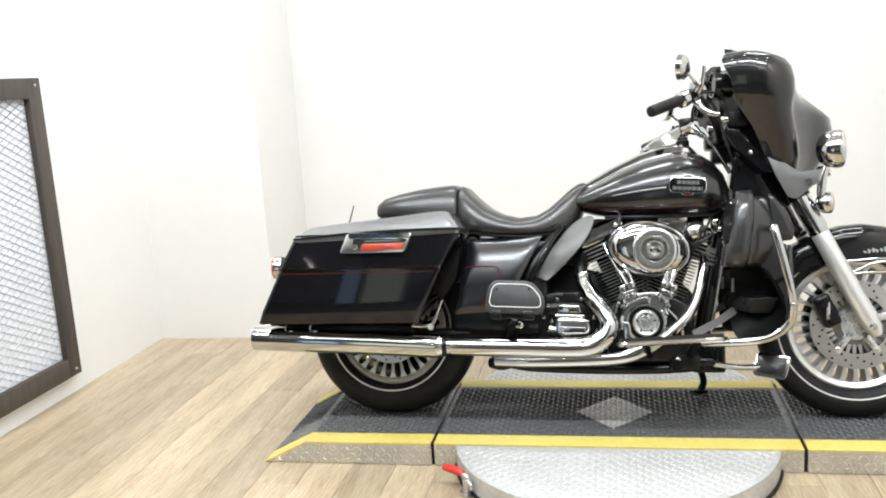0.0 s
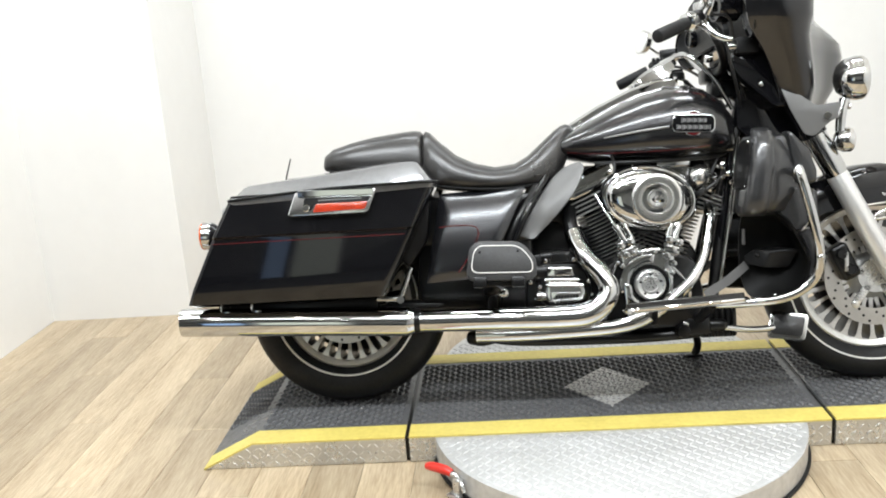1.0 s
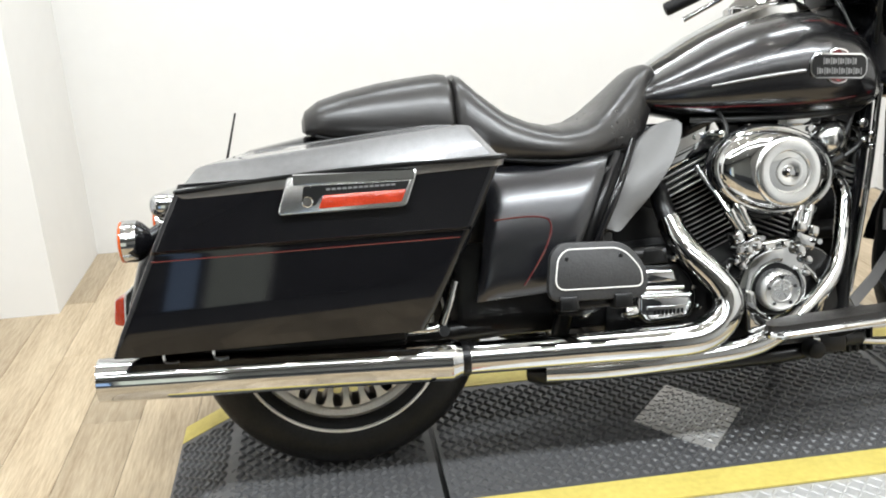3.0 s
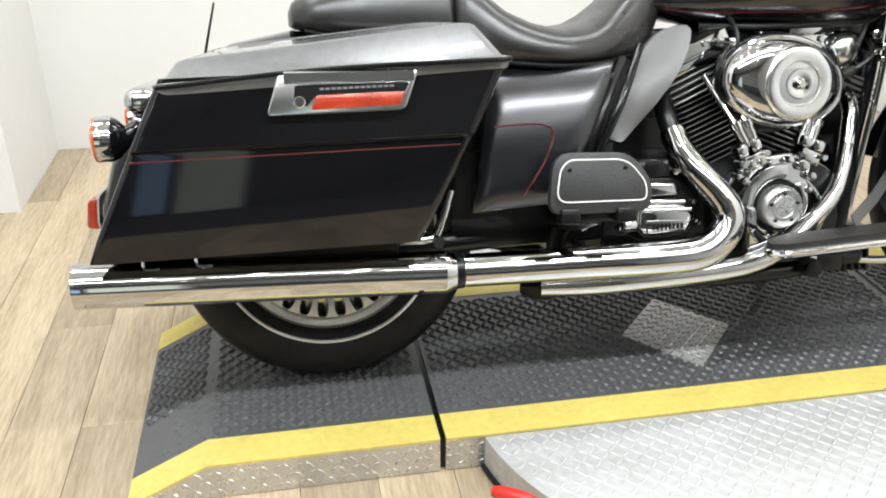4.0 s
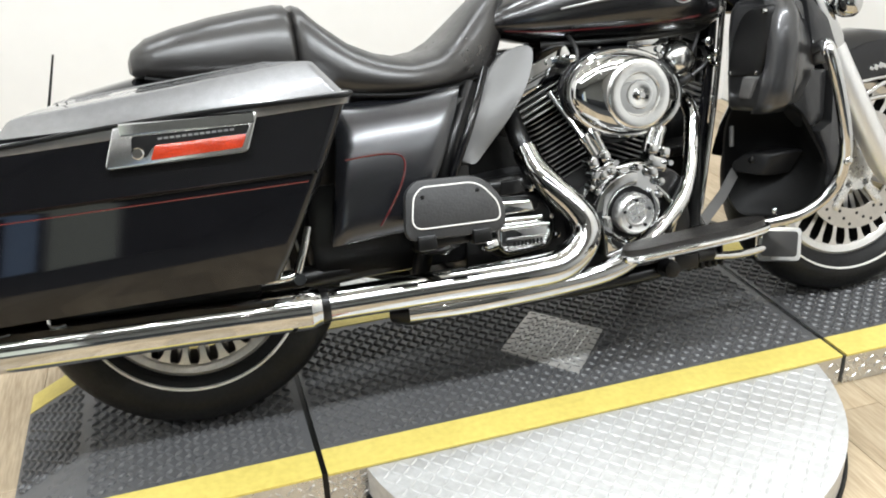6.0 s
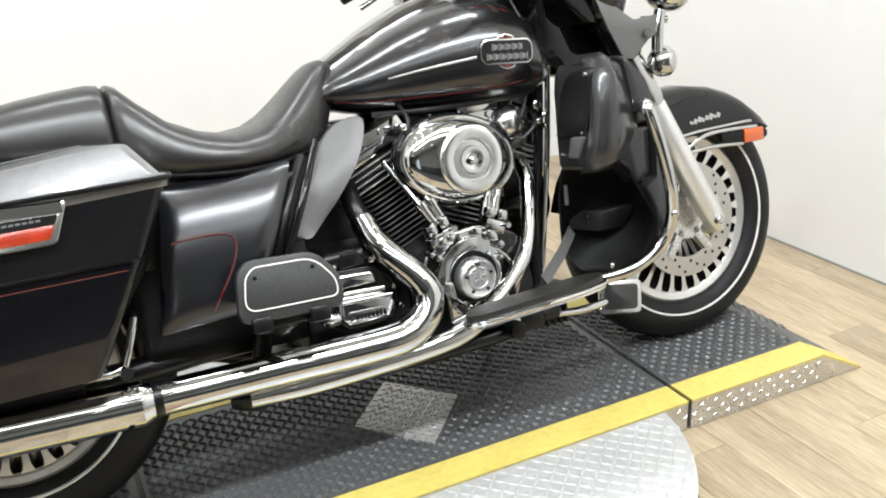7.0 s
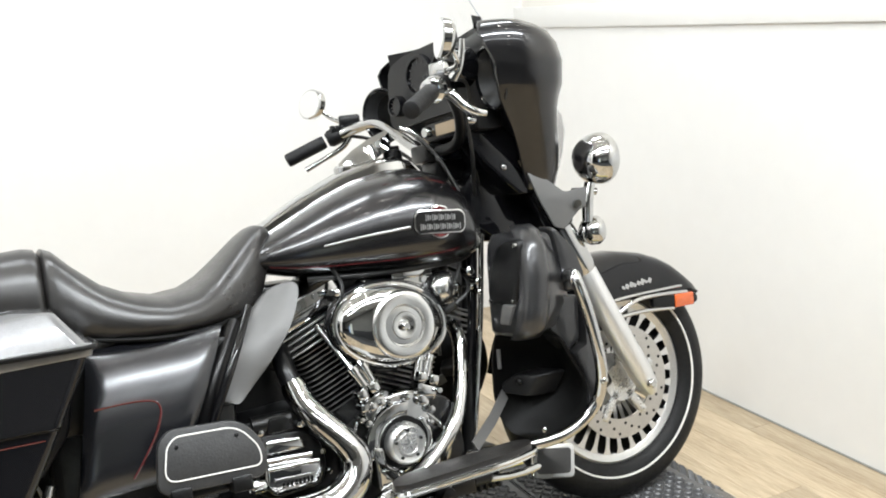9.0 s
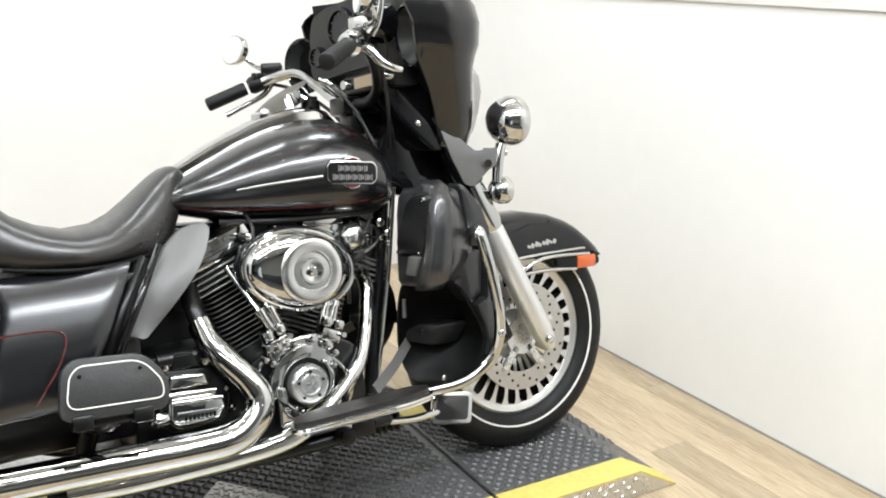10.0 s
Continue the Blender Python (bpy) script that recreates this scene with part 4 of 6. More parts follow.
part("cover_rim", arc_band(0.926, 0.360, 0.057, 0.086, 78, 196, -0.222, -0.19, 20), CHROME, gear, "curved chrome cover rim")
part("cover_rim", arc_band(0.926, 0.360, 0.056, 0.068, -48, 40, -0.214, -0.19), CHROME, gear)
part("oil_filter_mount", extruded(rounded([(0.850, 0.366), (0.874, 0.362), (0.878, 0.325), (0.905, 0.300), (0.905, 0.270), (0.856, 0.272)], 0.008), -0.226, -0.18, 0.005), CHROME, gear, "chrome oil line bracket")
part("cover_well", lathe([(-0.19, 0.056), (-0.207, 0.056), (-0.209, 0.054), (-0.209, 0.0)], (0.926, 0, 0.359), seg=40), BLACKMETAL, gear, "black ring behind the timer cover")
cam_cover = part("timer_cover", lathe([(-0.19, 0.044), (-0.230, 0.044), (-0.238, 0.041), (-0.2405, 0.037), (-0.239, 0.034), (-0.2375, 0.026), (-0.2405, 0.024), (-0.2405, 0.021), (-0.2385, 0.019), (-0.2385, 0.0)], (0.926, 0, 0.359), seg=48), ALU, gear, "round brushed timer cover")
part("emblem", joined(*[extruded([(0.926 + r * math.sin(radians(a)), 0.359 + r * math.cos(radians(a))) for a, r in ((b - 15, 0.0075), (b, 0.016), (b + 15, 0.0075), (b, 0.003))], -0.2400, -0.238) for b in (0, 72, 144, 216, 288)]), CHROME, cam_cover, "raised star of plain wedges")
for i in range(5):
    a = radians(72 * i + 18)
    part("screw", lathe([(-0.2425, 0.002), (-0.241, 0.0038), (-0.234, 0.0038)], (0.926 + 0.030 * math.cos(a), 0, 0.359 + 0.030 * math.sin(a)), seg=8), BLACKMETAL, cam_cover)
bolts = ((0.846, 0.448, 0.010), (0.852, 0.415, 0.009), (0.850, 0.385, 0.008), (0.866, 0.447, 0.010), (0.886, 0.452, 0.008), (0.905, 0.448, 0.007), (0.980, 0.438, 0.012), (0.998, 0.415, 0.010), (0.993, 0.388, 0.008), (0.862, 0.352, 0.007), (0.978, 0.315, 0.008),
         (0.955, 0.292, 0.008), (0.925, 0.283, 0.007), (0.946, 0.452, 0.007), (0.838, 0.425, 0.007))
for bx, bz, br in bolts:
    part("bolt", lathe([(-0.219, br * 0.45), (-0.218, br * 0.8), (-0.213, br), (-0.19, br)], (bx, 0, bz), seg=12), CHROME, gear)

fin_ring = lambda hx, hy: rounded([(-hx, -hy), (hx, -hy), (hx, hy), (-hx, hy)], 0.035, 5)
fin_mesh = finish(loft([[(x, y, z) for x, y in fin_ring(hx, hy)] for hx, hy, z in ((0.078, 0.092, -0.0022), (0.0795, 0.0935, 0), (0.078, 0.092, 0.0022))]), "fin", BLACKMETAL)
fin_edge = finish(loft([[(x, y, z) for x, y in fin_ring(hx, hy)] for hx, hy, z in ((0.0794, 0.0934, -0.0019), (0.0810, 0.0950, -0.0009), (0.0810, 0.0950, 0.0009), (0.0794, 0.0934, 0.0019))]), "fin_edge", FINEDGE)
for nm, tilt, foot in (("rear_cylinder", -22.5, 0.895), ("front_cylinder", 22.5, 0.965)):
    cyl = new(nm)
    cyl.empty_display_size = 0.04
    cyl.parent = bike
    cyl.matrix_local = Matrix.Translation((foot, 0.0, 0.40)) @ pose(0, 0, 0, 0, tilt, 0)
    part("barrel", lathe([(0.0, 0.058), (0.25, 0.058)], axis="z", seg=32), BLACKMETAL, cyl)
    for i in range(14):
        part("fin", fin_mesh, BLACKMETAL, cyl, at=pose(0, 0, 0.045 + i * 0.0115))
        part("fin_edge", fin_edge, FINEDGE, cyl, at=pose(0, 0, 0.045 + i * 0.0115))
    part("head", box(-0.085, 0.085, -0.092, 0.092, 0.205, 0.272, 0.012, 3), BLACKMETAL, cyl, "finned black cylinder head")
    for i in range(4):
        part("head_fin", box(-0.094 if tilt < 0 else -0.088, 0.088 if tilt < 0 else 0.130, -0.112, 0.112, 0.208 + 0.0135 * i, 0.2122 + 0.0135 * i, 0.001, 1), FINEDGE, cyl)
    part("rocker_cover", loft([[(x, y, z) for x, y in rrect(-hx, hx, -hy, hy, 0.025, 5)] for hx, hy, z in ((0.088, 0.116, 0.262), (0.090, 0.118, 0.266), (0.090, 0.118, 0.280), (0.086, 0.114, 0.282), (0.086, 0.114, 0.286), (0.089, 0.117, 0.288), (0.088, 0.116, 0.310), (0.080, 0.104, 0.322), (0.05, 0.07, 0.328))]), CHROME, cyl, "chrome rocker cover")
    for sx in (-0.068, -0.022, 0.024, 0.068):
        part("bolt", lathe([(-0.124, 0.003), (-0.124, 0.0065), (-0.110, 0.0065)], (sx, 0, 0.274 if abs(sx) > 0.05 else 0.300), seg=10), CHROME, cyl)
    plug = part("spark_plug_boot", tube([(0.03, -0.10, 0.235), (0.035, -0.145, 0.240), (0.05, -0.165, 0.262)], [0.011, 0.010, 0.009], 12), CABLE, cyl)
    part("plug_wire", tube([(0.05, -0.165, 0.262), (0.075, -0.160, 0.300), (0.085, -0.110, 0.335), (0.07, -0.05, 0.35)], 0.0045, 8), CABLE, cyl)
# pushrod tubes and tappet blocks
for xa, za, xb, zb in ((0.868, 0.480, 0.792, 0.625), (0.888, 0.482, 0.822, 0.632), (0.985, 0.478, 1.035, 0.625), (1.005, 0.474, 1.062, 0.620)):
    rod = part("pushrod_tube", tube([(xa, -0.185, za), (lerp(xa, xb, 0.3), -0.178, lerp(za, zb, 0.3)), (lerp(xa, xb, 0.32), -0.177, lerp(za, zb, 0.32)), (xb, -0.135, zb)], [0.011, 0.011, 0.0075, 0.0075], 14, smooth=False), CHROME, bike, "chrome pushrod tube")
    part("collar", tube([(lerp(xa, xb, 0.26), -0.179, lerp(za, zb, 0.26)), (lerp(xa, xb, 0.34), -0.176, lerp(za, zb, 0.34))], 0.0135, 14, smooth=False), CHROME, rod)
for xx, rot in ((0.872, -22), (0.998, 22)):
    blk = part("tappet_block", moved(joined(box(-0.024, 0.024, -0.046, 0.0, -0.024, 0.006, 0.006), box(-0.027, -0.003, -0.040, 0.0, 0.006, 0.030, 0.006), box(0.003, 0.027, -0.040, 0.0, 0.006, 0.030, 0.006)), Matrix.Translation((xx, -0.165, 0.462)) @ pose(0, 0, 0, 0, rot, 0)), CHROME, bike, "chrome tappet cover")
    for sx in (-0.024, 0.024):
        part("bolt", moved(lathe([(-0.057, 0.003), (-0.057, 0.006), (-0.045, 0.006)], (sx, 0, 0.0), seg=8), Matrix.Translation((xx, -0.165, 0.462)) @ pose(0, 0, 0, 0, rot, 0)), CHROME, blk)
part("intake", joined(lathe([(0, 0.03), (0.05, 0.03)], (0.925, -0.10, 0.56), "y", 20), box(0.88, 0.98, -0.12, 0.05, 0.53, 0.60, 0.012)), BLACKMETAL, bike)

part("horn_cover", moved(lathe([(-0.160, 0.0), (-0.158, 0.014), (-0.150, 0.028), (-0.136, 0.036), (-0.105, 0.038), (-0.090, 0.034)], (0, 0, 0), "y", 28, 1.0, 1.1), Matrix.Translation((1.098, 0, 0.660)) @ pose(0, 0, 0, 0, 20, 0)), POLISHED, bike, "domed polished cover at the engine's front")
for k in range(4):
    part("cooling_fin", moved(box(-0.030, 0.032, -0.112, -0.02, -0.0018, 0.0018, 0.0005, 1), Matrix.Translation((1.168, 0, 0.596 - 0.0125 * k)) @ pose(0, 0, 0, 0, 22, 0)), FINEDGE, bike, "slim metal cooling fin")

# small pipes and fittings round the engine
part("oil_line", tube([(0.995, -0.196, 0.405), (1.030, -0.192, 0.365), (1.045, -0.185, 0.320), (1.030, -0.175, 0.270)], 0.006, 10), CHROME, bike, "slim chrome oil line")
part("oil_line", tube([(0.842, -0.190, 0.430), (0.825, -0.185, 0.385), (0.838, -0.180, 0.330), (0.850, -0.17, 0.270)], 0.006, 10), CHROME, bike)
part("breather_hose", tube([(0.87, -0.12, 0.545), (0.905, -0.15, 0.515), (0.955, -0.15, 0.510), (0.99, -0.12, 0.535)], 0.008, 10), CABLE, bike, "black breather hose")
for bx, by, bz, br, bl in ((1.165, -0.125, 0.690, 0.010, 0.03), (1.178, -0.130, 0.665, 0.008, 0.035), (1.160, -0.135, 0.655, 0.006, 0.03), (1.188, -0.120, 0.640, 0.007, 0.03), (0.835, -0.145, 0.690, 0.008, 0.03), (0.905, -0.13, 0.700, 0.007, 0.03)):
    part("fitting", lathe([(by - bl, br * 0.5), (by - bl + 0.003, br), (by, br), (by + 0.02, br * 0.8)], (bx, 0, bz), seg=12), CHROME, bike)
part("coil_cover", box(0.975, 1.075, -0.14, -0.05, 0.694, 0.716, 0.006), CHROME, bike, "chrome coil cover under the tank")
part("wiring_loom", tube([(0.80, -0.09, 0.722), (0.92, -0.13, 0.716), (1.08, -0.14, 0.716), (1.17, -0.13, 0.725), (1.20, -0.10, 0.76)], 0.007, 10), CABLE, bike, "black wiring loom")

# air cleaner: an oval chrome cover with a turned disc
ac = lambda prof: moved(lathe(prof, seg=72, sx=1.08, sz=0.735), Matrix.Translation((0.943, 0, 0.606)) @ pose(0, 0, 0, 0, 11, 0))
cleaner = part("air_cleaner", ac([(-0.125, 0.112), (-0.160, 0.120), (-0.170, 0.125), (-0.177, 0.1265), (-0.183, 0.124), (-0.185, 0.119), (-0.184, 0.115), (-0.188, 0.112), (-0.196, 0.104), (-0.203, 0.088), (-0.207, 0.065), (-0.209, 0.03), (-0.209, 0.0)]), CHROME, bike, "oval chrome air cleaner cover")
part("backplate", ac([(-0.11, 0.112), (-0.150, 0.131), (-0.164, 0.132), (-0.168, 0.129), (-0.168, 0.10)]), BLACK, cleaner)
part("cover_disc", lathe([(-0.196, 0.076), (-0.206, 0.0755), (-0.211, 0.072), (-0.213, 0.066), (-0.213, 0.056), (-0.212, 0.046), (-0.208, 0.043), (-0.2065, 0.036), (-0.207, 0.031), (-0.213, 0.028), (-0.2135, 0.020), (-0.211, 0.014), (-0.211, 0.0)], (0.962, 0, 0.603), seg=56), POLISHED, cleaner, "polished round insert")
part("emblem", extruded(rounded([(0.944, 0.606), (0.980, 0.600), (0.978, 0.592), (0.946, 0.597)], 0.002), -0.2145, -0.210), BLACKMETAL, cleaner, "small dark bar across the insert")
part("bolt", lathe([(-0.209, 0.011), (-0.217, 0.0105), (-0.221, 0.006), (-0.221, 0.0)], (0.962, 0, 0.603), seg=20), CHROME, cleaner)

# gearbox end cover and small covers
trans = part("gearbox_cover", pillow(rounded([(0.612, 0.436), (0.722, 0.430), (0.756, 0.396), (0.766, 0.350), (0.752, 0.306), (0.640, 0.296), (0.606, 0.325)], 0.018), -0.150, -0.184, 0.010, swell=0.002), BLACKMETAL, bike, "black gearbox end with chrome cover")
part("cap", pillow(rounded([(0.624, 0.384), (0.722, 0.380), (0.744, 0.364), (0.750, 0.342), (0.738, 0.317), (0.640, 0.309), (0.621, 0.330)], 0.014), -0.18, -0.212, 0.012, swell=0.003), CHROME, trans, "ribbed chrome cover")
part("upper_block", extruded(rounded([(0.636, 0.424), (0.708, 0.420), (0.716, 0.392), (0.632, 0.394)], 0.006), -0.204, -0.165, 0.006, 3), CHROME, trans, "chrome upper block")
for xa, xb, zz, rr in ((0.628, 0.724, 0.386, 0.006), (0.632, 0.738, 0.369, 0.006)):
    part("rib", tube([(xa, -0.209, zz), (xb, -0.209, zz - 0.004)], rr, 12, smooth=False), CHROME, trans)
part("plate", extruded(rounded([(0.640, 0.350), (0.728, 0.346), (0.728, 0.322), (0.644, 0.322)], 0.006), -0.2185, -0.211, 0.002), CHROME, trans, "small metal plate with dark marking")
part("marking", joined(*[box(0.654 + 0.0085 * i, 0.6595 + 0.0085 * i, -0.2198, -0.2180, 0.330, 0.341) for i in range(8)]), BLACKMETAL, trans)
part("spigot", lathe([(0.598, 0.010), (0.602, 0.015), (0.622, 0.015), (0.630, 0.012)], (0, -0.195, 0.338), "x", 18), CHROME, trans)
part("raised_pad", extruded(rounded([(0.652, 0.462), (0.690, 0.462), (0.704, 0.432), (0.645, 0.432)], 0.005), -0.188, -0.165, 0.003), BLACKMETAL, trans)
part("starter", joined(lathe([(0.60, 0.034), (0.72, 0.034), (0.735, 0.025)], (0, -0.155, 0.405), "x", 24), lathe([(0.62, 0.020), (0.70, 0.020)], (0, -0.165, 0.45), "x", 18)), BLACKMETAL, bike)
for bx, bz in ((0.632, 0.440), (0.714, 0.440), (0.764, 0.333), (0.755, 0.375), (0.748, 0.293), (0.64, 0.288), (0.600, 0.42), (0.612, 0.365), (0.775, 0.30), (0.585, 0.38), (0.60, 0.33)):
    part("bolt", lathe([(-0.192, 0.003), (-0.191, 0.006), (-0.168, 0.0065)], (bx, 0, bz), seg=10), CHROME, bike)
part("drain_plug", ball((0.505, -0.225, 0.355), 0.017, 0.014, 0.017), CHROME, bike, "chrome cap nut")


# tank: stations of (x, underside, top, half width)
TANK = [(0.672, 0.768, 0.788, 0.040), (0.680, 0.760, 0.798, 0.066), (0.695, 0.750, 0.808, 0.088), (0.720, 0.742, 0.822, 0.106), (0.780, 0.728, 0.853, 0.135), (0.860, 0.714, 0.894, 0.164), (0.940, 0.706, 0.926, 0.190),
        (1.020, 0.701, 0.944, 0.205), (1.080, 0.700, 0.944, 0.208), (1.130, 0.700, 0.930, 0.203), (1.170, 0.704, 0.902, 0.187), (1.200, 0.714, 0.865, 0.158), (1.216, 0.735, 0.825, 0.109), (1.222, 0.760, 0.790, 0.049)]


def tank_ring(x, zb, zt, w, n=36):
    zm = zb + 0.42 * (zt - zb)
    ring = []
    for i in range(n):
        t = 2 * math.pi * i / n
        c, s = math.cos(t), math.sin(t)
        y = w * math.copysign(abs(c) ** 0.86, c)
        z = zm + ((zt - zm) * math.copysign(abs(s) ** 0.88, s) if s > 0 else (zm - zb) * math.copysign(abs(s) ** 0.72, s))
        ring.append((x, y, z))
    return ring


def tank_skin(x, z):
    """Half width of the tank at x and z."""
    zb, zt, w = along(TANK, x)
    zm = zb + 0.42 * (zt - zb)
    v = (z - zm) / (zt - zm) if z > zm else (zm - z) / (zm - zb)
    s = min(0.999, max(v, 0.0)) ** (1 / 0.88 if z > zm else 1 / 0.72)
    return w * math.sqrt(1 - s * s) ** 0.86


fine = []
for a, b in zip(TANK, TANK[1:]):
    for j in range(3):
        fine.append(tuple(lerp(p, q, j / 3) for p, q in zip(a, b)))
fine.append(TANK[-1])
tank = part("fuel_tank", loft([tank_ring(*st) for st in fine]), CHARCOAL, bike, "charcoal metallic teardrop fuel tank", sharp=60)
for s in (-1, 1):
    pts = [(x, z) for x, z in ((0.825, 0.790), (0.88, 0.797), (0.94, 0.803), (1.005, 0.808))]
    part("silver_stripe", tube([(x, s * (tank_skin(x, z) + 0.0002), z) for x, z in pts], [0.0022, 0.003, 0.0036, 0.0036], 8), SILVERLINE, tank, "silver stripe")
    pts = [(x, z) for x, z in ((0.72, 0.758), (0.80, 0.748), (0.90, 0.744), (1.0, 0.742), (1.10, 0.746), (1.16, 0.756))]
    part("pinstripe", tube([(x, s * (tank_skin(x, z) - 0.0002), z) for x, z in pts], 0.0013, 6), REDLINE, tank, "thin red pinstripe")
    pts = [(x, z) for x, z in ((0.98, 0.905), (1.05, 0.912), (1.11, 0.900), (1.15, 0.878))]
    part("pinstripe", tube([(x, s * (tank_skin(x, z) - 0.0002), z) for x, z in pts], 0.0013, 6), REDLINE, tank)
    # badge: dark plate in a chrome surround, red shield behind, two rows of silver bars
    bx, bz = 1.073, 0.812
    yb = s * tank_skin(bx, bz)
    m = Matrix.Translation((bx, yb, bz)) @ pose(0, 0, 0, s * 2.0, 4, s * 3.0) @ Matrix.Diagonal((0.92, 1, 1.10, 1))
    o = lambda g: rounded([(-0.066 + g, -0.013), (-0.056 + g, -0.024 + g), (0.056 - g, -0.024 + g), (0.066 - g, -0.013), (0.066 - g, 0.013), (0.056 - g, 0.024 - g), (-0.056 + g, 0.024 - g), (-0.066 + g, 0.013)], 0.006)
    d = lambda a, b: (a, b) if s < 0 else (-a, -b)
    badge = part("tank_badge", moved(extruded(o(0.0), *d(-0.004, 0.012), 0.0015), m), CHROME, tank, "wide badge with chrome surround and dark field")
    part("field", moved(extruded(o(0.0035), *d(-0.0052, 0.0)), m), BLACK, badge)
    for up in (1, -1):
        crest = lambda g: [(-0.025 + g, up * 0.020), (-0.019 + g, up * (0.030 - g)), (0.0, up * (0.034 - g)), (0.019 - g, up * (0.030 - g)), (0.025 - g, up * 0.020)][::up]
        part("crest", moved(extruded(rounded(crest(0.0), 0.005), *d(-0.002, 0.014), 0.001), m), CHROME, badge)
        part("shield", moved(extruded(rounded(crest(0.003), 0.004), *d(-0.0034, 0.012)), m), REDLINE, badge, "red shield shape")
    bars = []
    for row, cnt in ((0.0085, 14), (-0.0095, 19)):
        for i in range(cnt):
            u, w, h = (i - (cnt - 1) / 2) * 0.0056, 0.0011 + 0.0006 * (i * 5 % 3), 0.0066 - 0.0012 * (i * 7 % 3)
            bars.append(extruded([(u - w, row - h), (u + w, row - h), (u + w, row + h), (u - w, row + h)], *d(-0.0062, -0.004)))
    part("lettering", moved(joined(*bars), m), SILVERLINE, badge)
console = part("tank_console", loft([[(x, y, z) for y, z in ((-w, zt - 0.012), (-w * 0.96, zt + h * 0.5), (-w * 0.7, zt + h * 0.9), (0, zt + h), (w * 0.7, zt + h * 0.9), (w * 0.96, zt + h * 0.5), (w, zt - 0.012))]
                                     for x, w, zt, h in [(x, w, along(TANK, x)[1], h) for x, w, h in ((0.70, 0.022, 0.012), (0.74, 0.034, 0.022), (0.82, 0.044, 0.026), (0.92, 0.05, 0.026), (1.0, 0.056, 0.030), (1.06, 0.058, 0.030), (1.10, 0.05, 0.022), (1.12, 0.036, 0.006))]], True), CHROME, tank, "chrome tank console")
part("filler_cap", lathe([(0.940, 0.030), (0.957, 0.030), (0.962, 0.022), (0.963, 0.0)], (0.955, 0.0, 0.0), "z", 24), CHROME, console)
part("ignition_switch", joined(lathe([(0.955, 0.024), (0.985, 0.022), (0.989, 0.015), (0.989, 0)], (1.075, 0.0, 0.0), "z", 22), box(1.057, 1.093, -0.006, 0.006, 0.984, 0.998, 0.003)), BLACKMETAL, console, "black ignition switch knob")
part("console_hood", loft([[(x + 0.006, -w, z0 + 0.002), (x, -w * 0.7, lerp(z0, z1, 0.75)), (x - 0.003, 0, z1), (x, w * 0.7, lerp(z0, z1, 0.75)), (x + 0.006, w, z0 + 0.002)] for x, w, z0, z1 in ((0.940, 0.010, 0.948, 0.966), (0.975, 0.024, 0.958, 0.994), (1.015, 0.030, 0.968, 1.016), (1.050, 0.028, 0.990, 1.030), (1.066, 0.016, 1.012, 1.036))]), CHROME, console, "raised chrome console hood")

# seat: two pads, stations of (x, underside, top, half width)
PASS = [(-0.030, 0.754, 0.780, 0.07), (-0.022, 0.748, 0.798, 0.1), (0.006, 0.740, 0.817, 0.125), (0.06, 0.730, 0.832, 0.14), (0.13, 0.712, 0.845, 0.148), (0.2, 0.698, 0.853, 0.15), (0.255, 0.688, 0.857, 0.148), (0.275, 0.683, 0.854, 0.146), (0.283, 0.688, 0.843, 0.14)]
RIDER = [(0.284, 0.688, 0.842, 0.142), (0.291, 0.682, 0.853, 0.150), (0.305, 0.678, 0.847, 0.160), (0.335, 0.672, 0.815, 0.176), (0.385, 0.664, 0.771, 0.189), (0.44, 0.660, 0.744, 0.193), (0.50, 0.658, 0.729, 0.188), (0.56, 0.658, 0.736, 0.168), (0.60, 0.659, 0.758, 0.148),
         (0.635, 0.663, 0.788, 0.130), (0.662, 0.670, 0.812, 0.117), (0.686, 0.684, 0.832, 0.104), (0.706, 0.712, 0.845, 0.090), (0.722, 0.745, 0.850, 0.075), (0.736, 0.775, 0.846, 0.060), (0.744, 0.800, 0.837, 0.046)]


def pad(table):
    rows = []
    for a, b in zip(table, table[1:]):
        for j in range(3):
            rows.append(tuple(lerp(p, q, j / 3) for p, q in zip(a, b)))
    rows.append(table[-1])
    rings = []
    for x, zb, zt, w in rows:
        ring = []
        h = zt - zb
        for u, v in ((-0.80, 0.0), (-0.97, 0.12), (-1.0, 0.35), (-0.96, 0.62), (-0.86, 0.82), (-0.68, 0.94), (-0.4, 0.995), (0, 1.0), (0.4, 0.995), (0.68, 0.94), (0.86, 0.82), (0.96, 0.62), (1.0, 0.35), (0.97, 0.12), (0.80, 0.0), (0, 0)):
            ring.append((x, u * w, zb + v * h))
        rings.append(ring)
    return loft(rings)


seat = part("seat", pad(RIDER), LEATHER, bike, "black vinyl two-up saddle", sharp=70)
part("passenger_pad", pad(PASS), LEATHER, seat, sharp=70)
for s in (-1, 1):
    part("seat_skirt", tube([(-0.002, s * 0.118, 0.744), (0.15, s * 0.145, 0.706), (0.30, s * 0.155, 0.682), (0.45, s * 0.188, 0.662), (0.56, s * 0.165, 0.660), (0.65, s * 0.112, 0.672)], 0.005, 8), HOLLOWBLACK, seat)

# side covers and deflectors
def side_skin(x, z):
    """Outer y of the side cover at x and z."""
    v = (z - 0.400) / 0.258
    u = (x - lerp(0.284, 0.333, v)) / (lerp(0.458, 0.586, v) - lerp(0.284, 0.333, v))
    return -0.240 - 0.014 * (1 - abs(2 * u - 1) ** 8) * (1 - abs(2 * v - 1) ** 8) + 0.066 * v ** 3.2


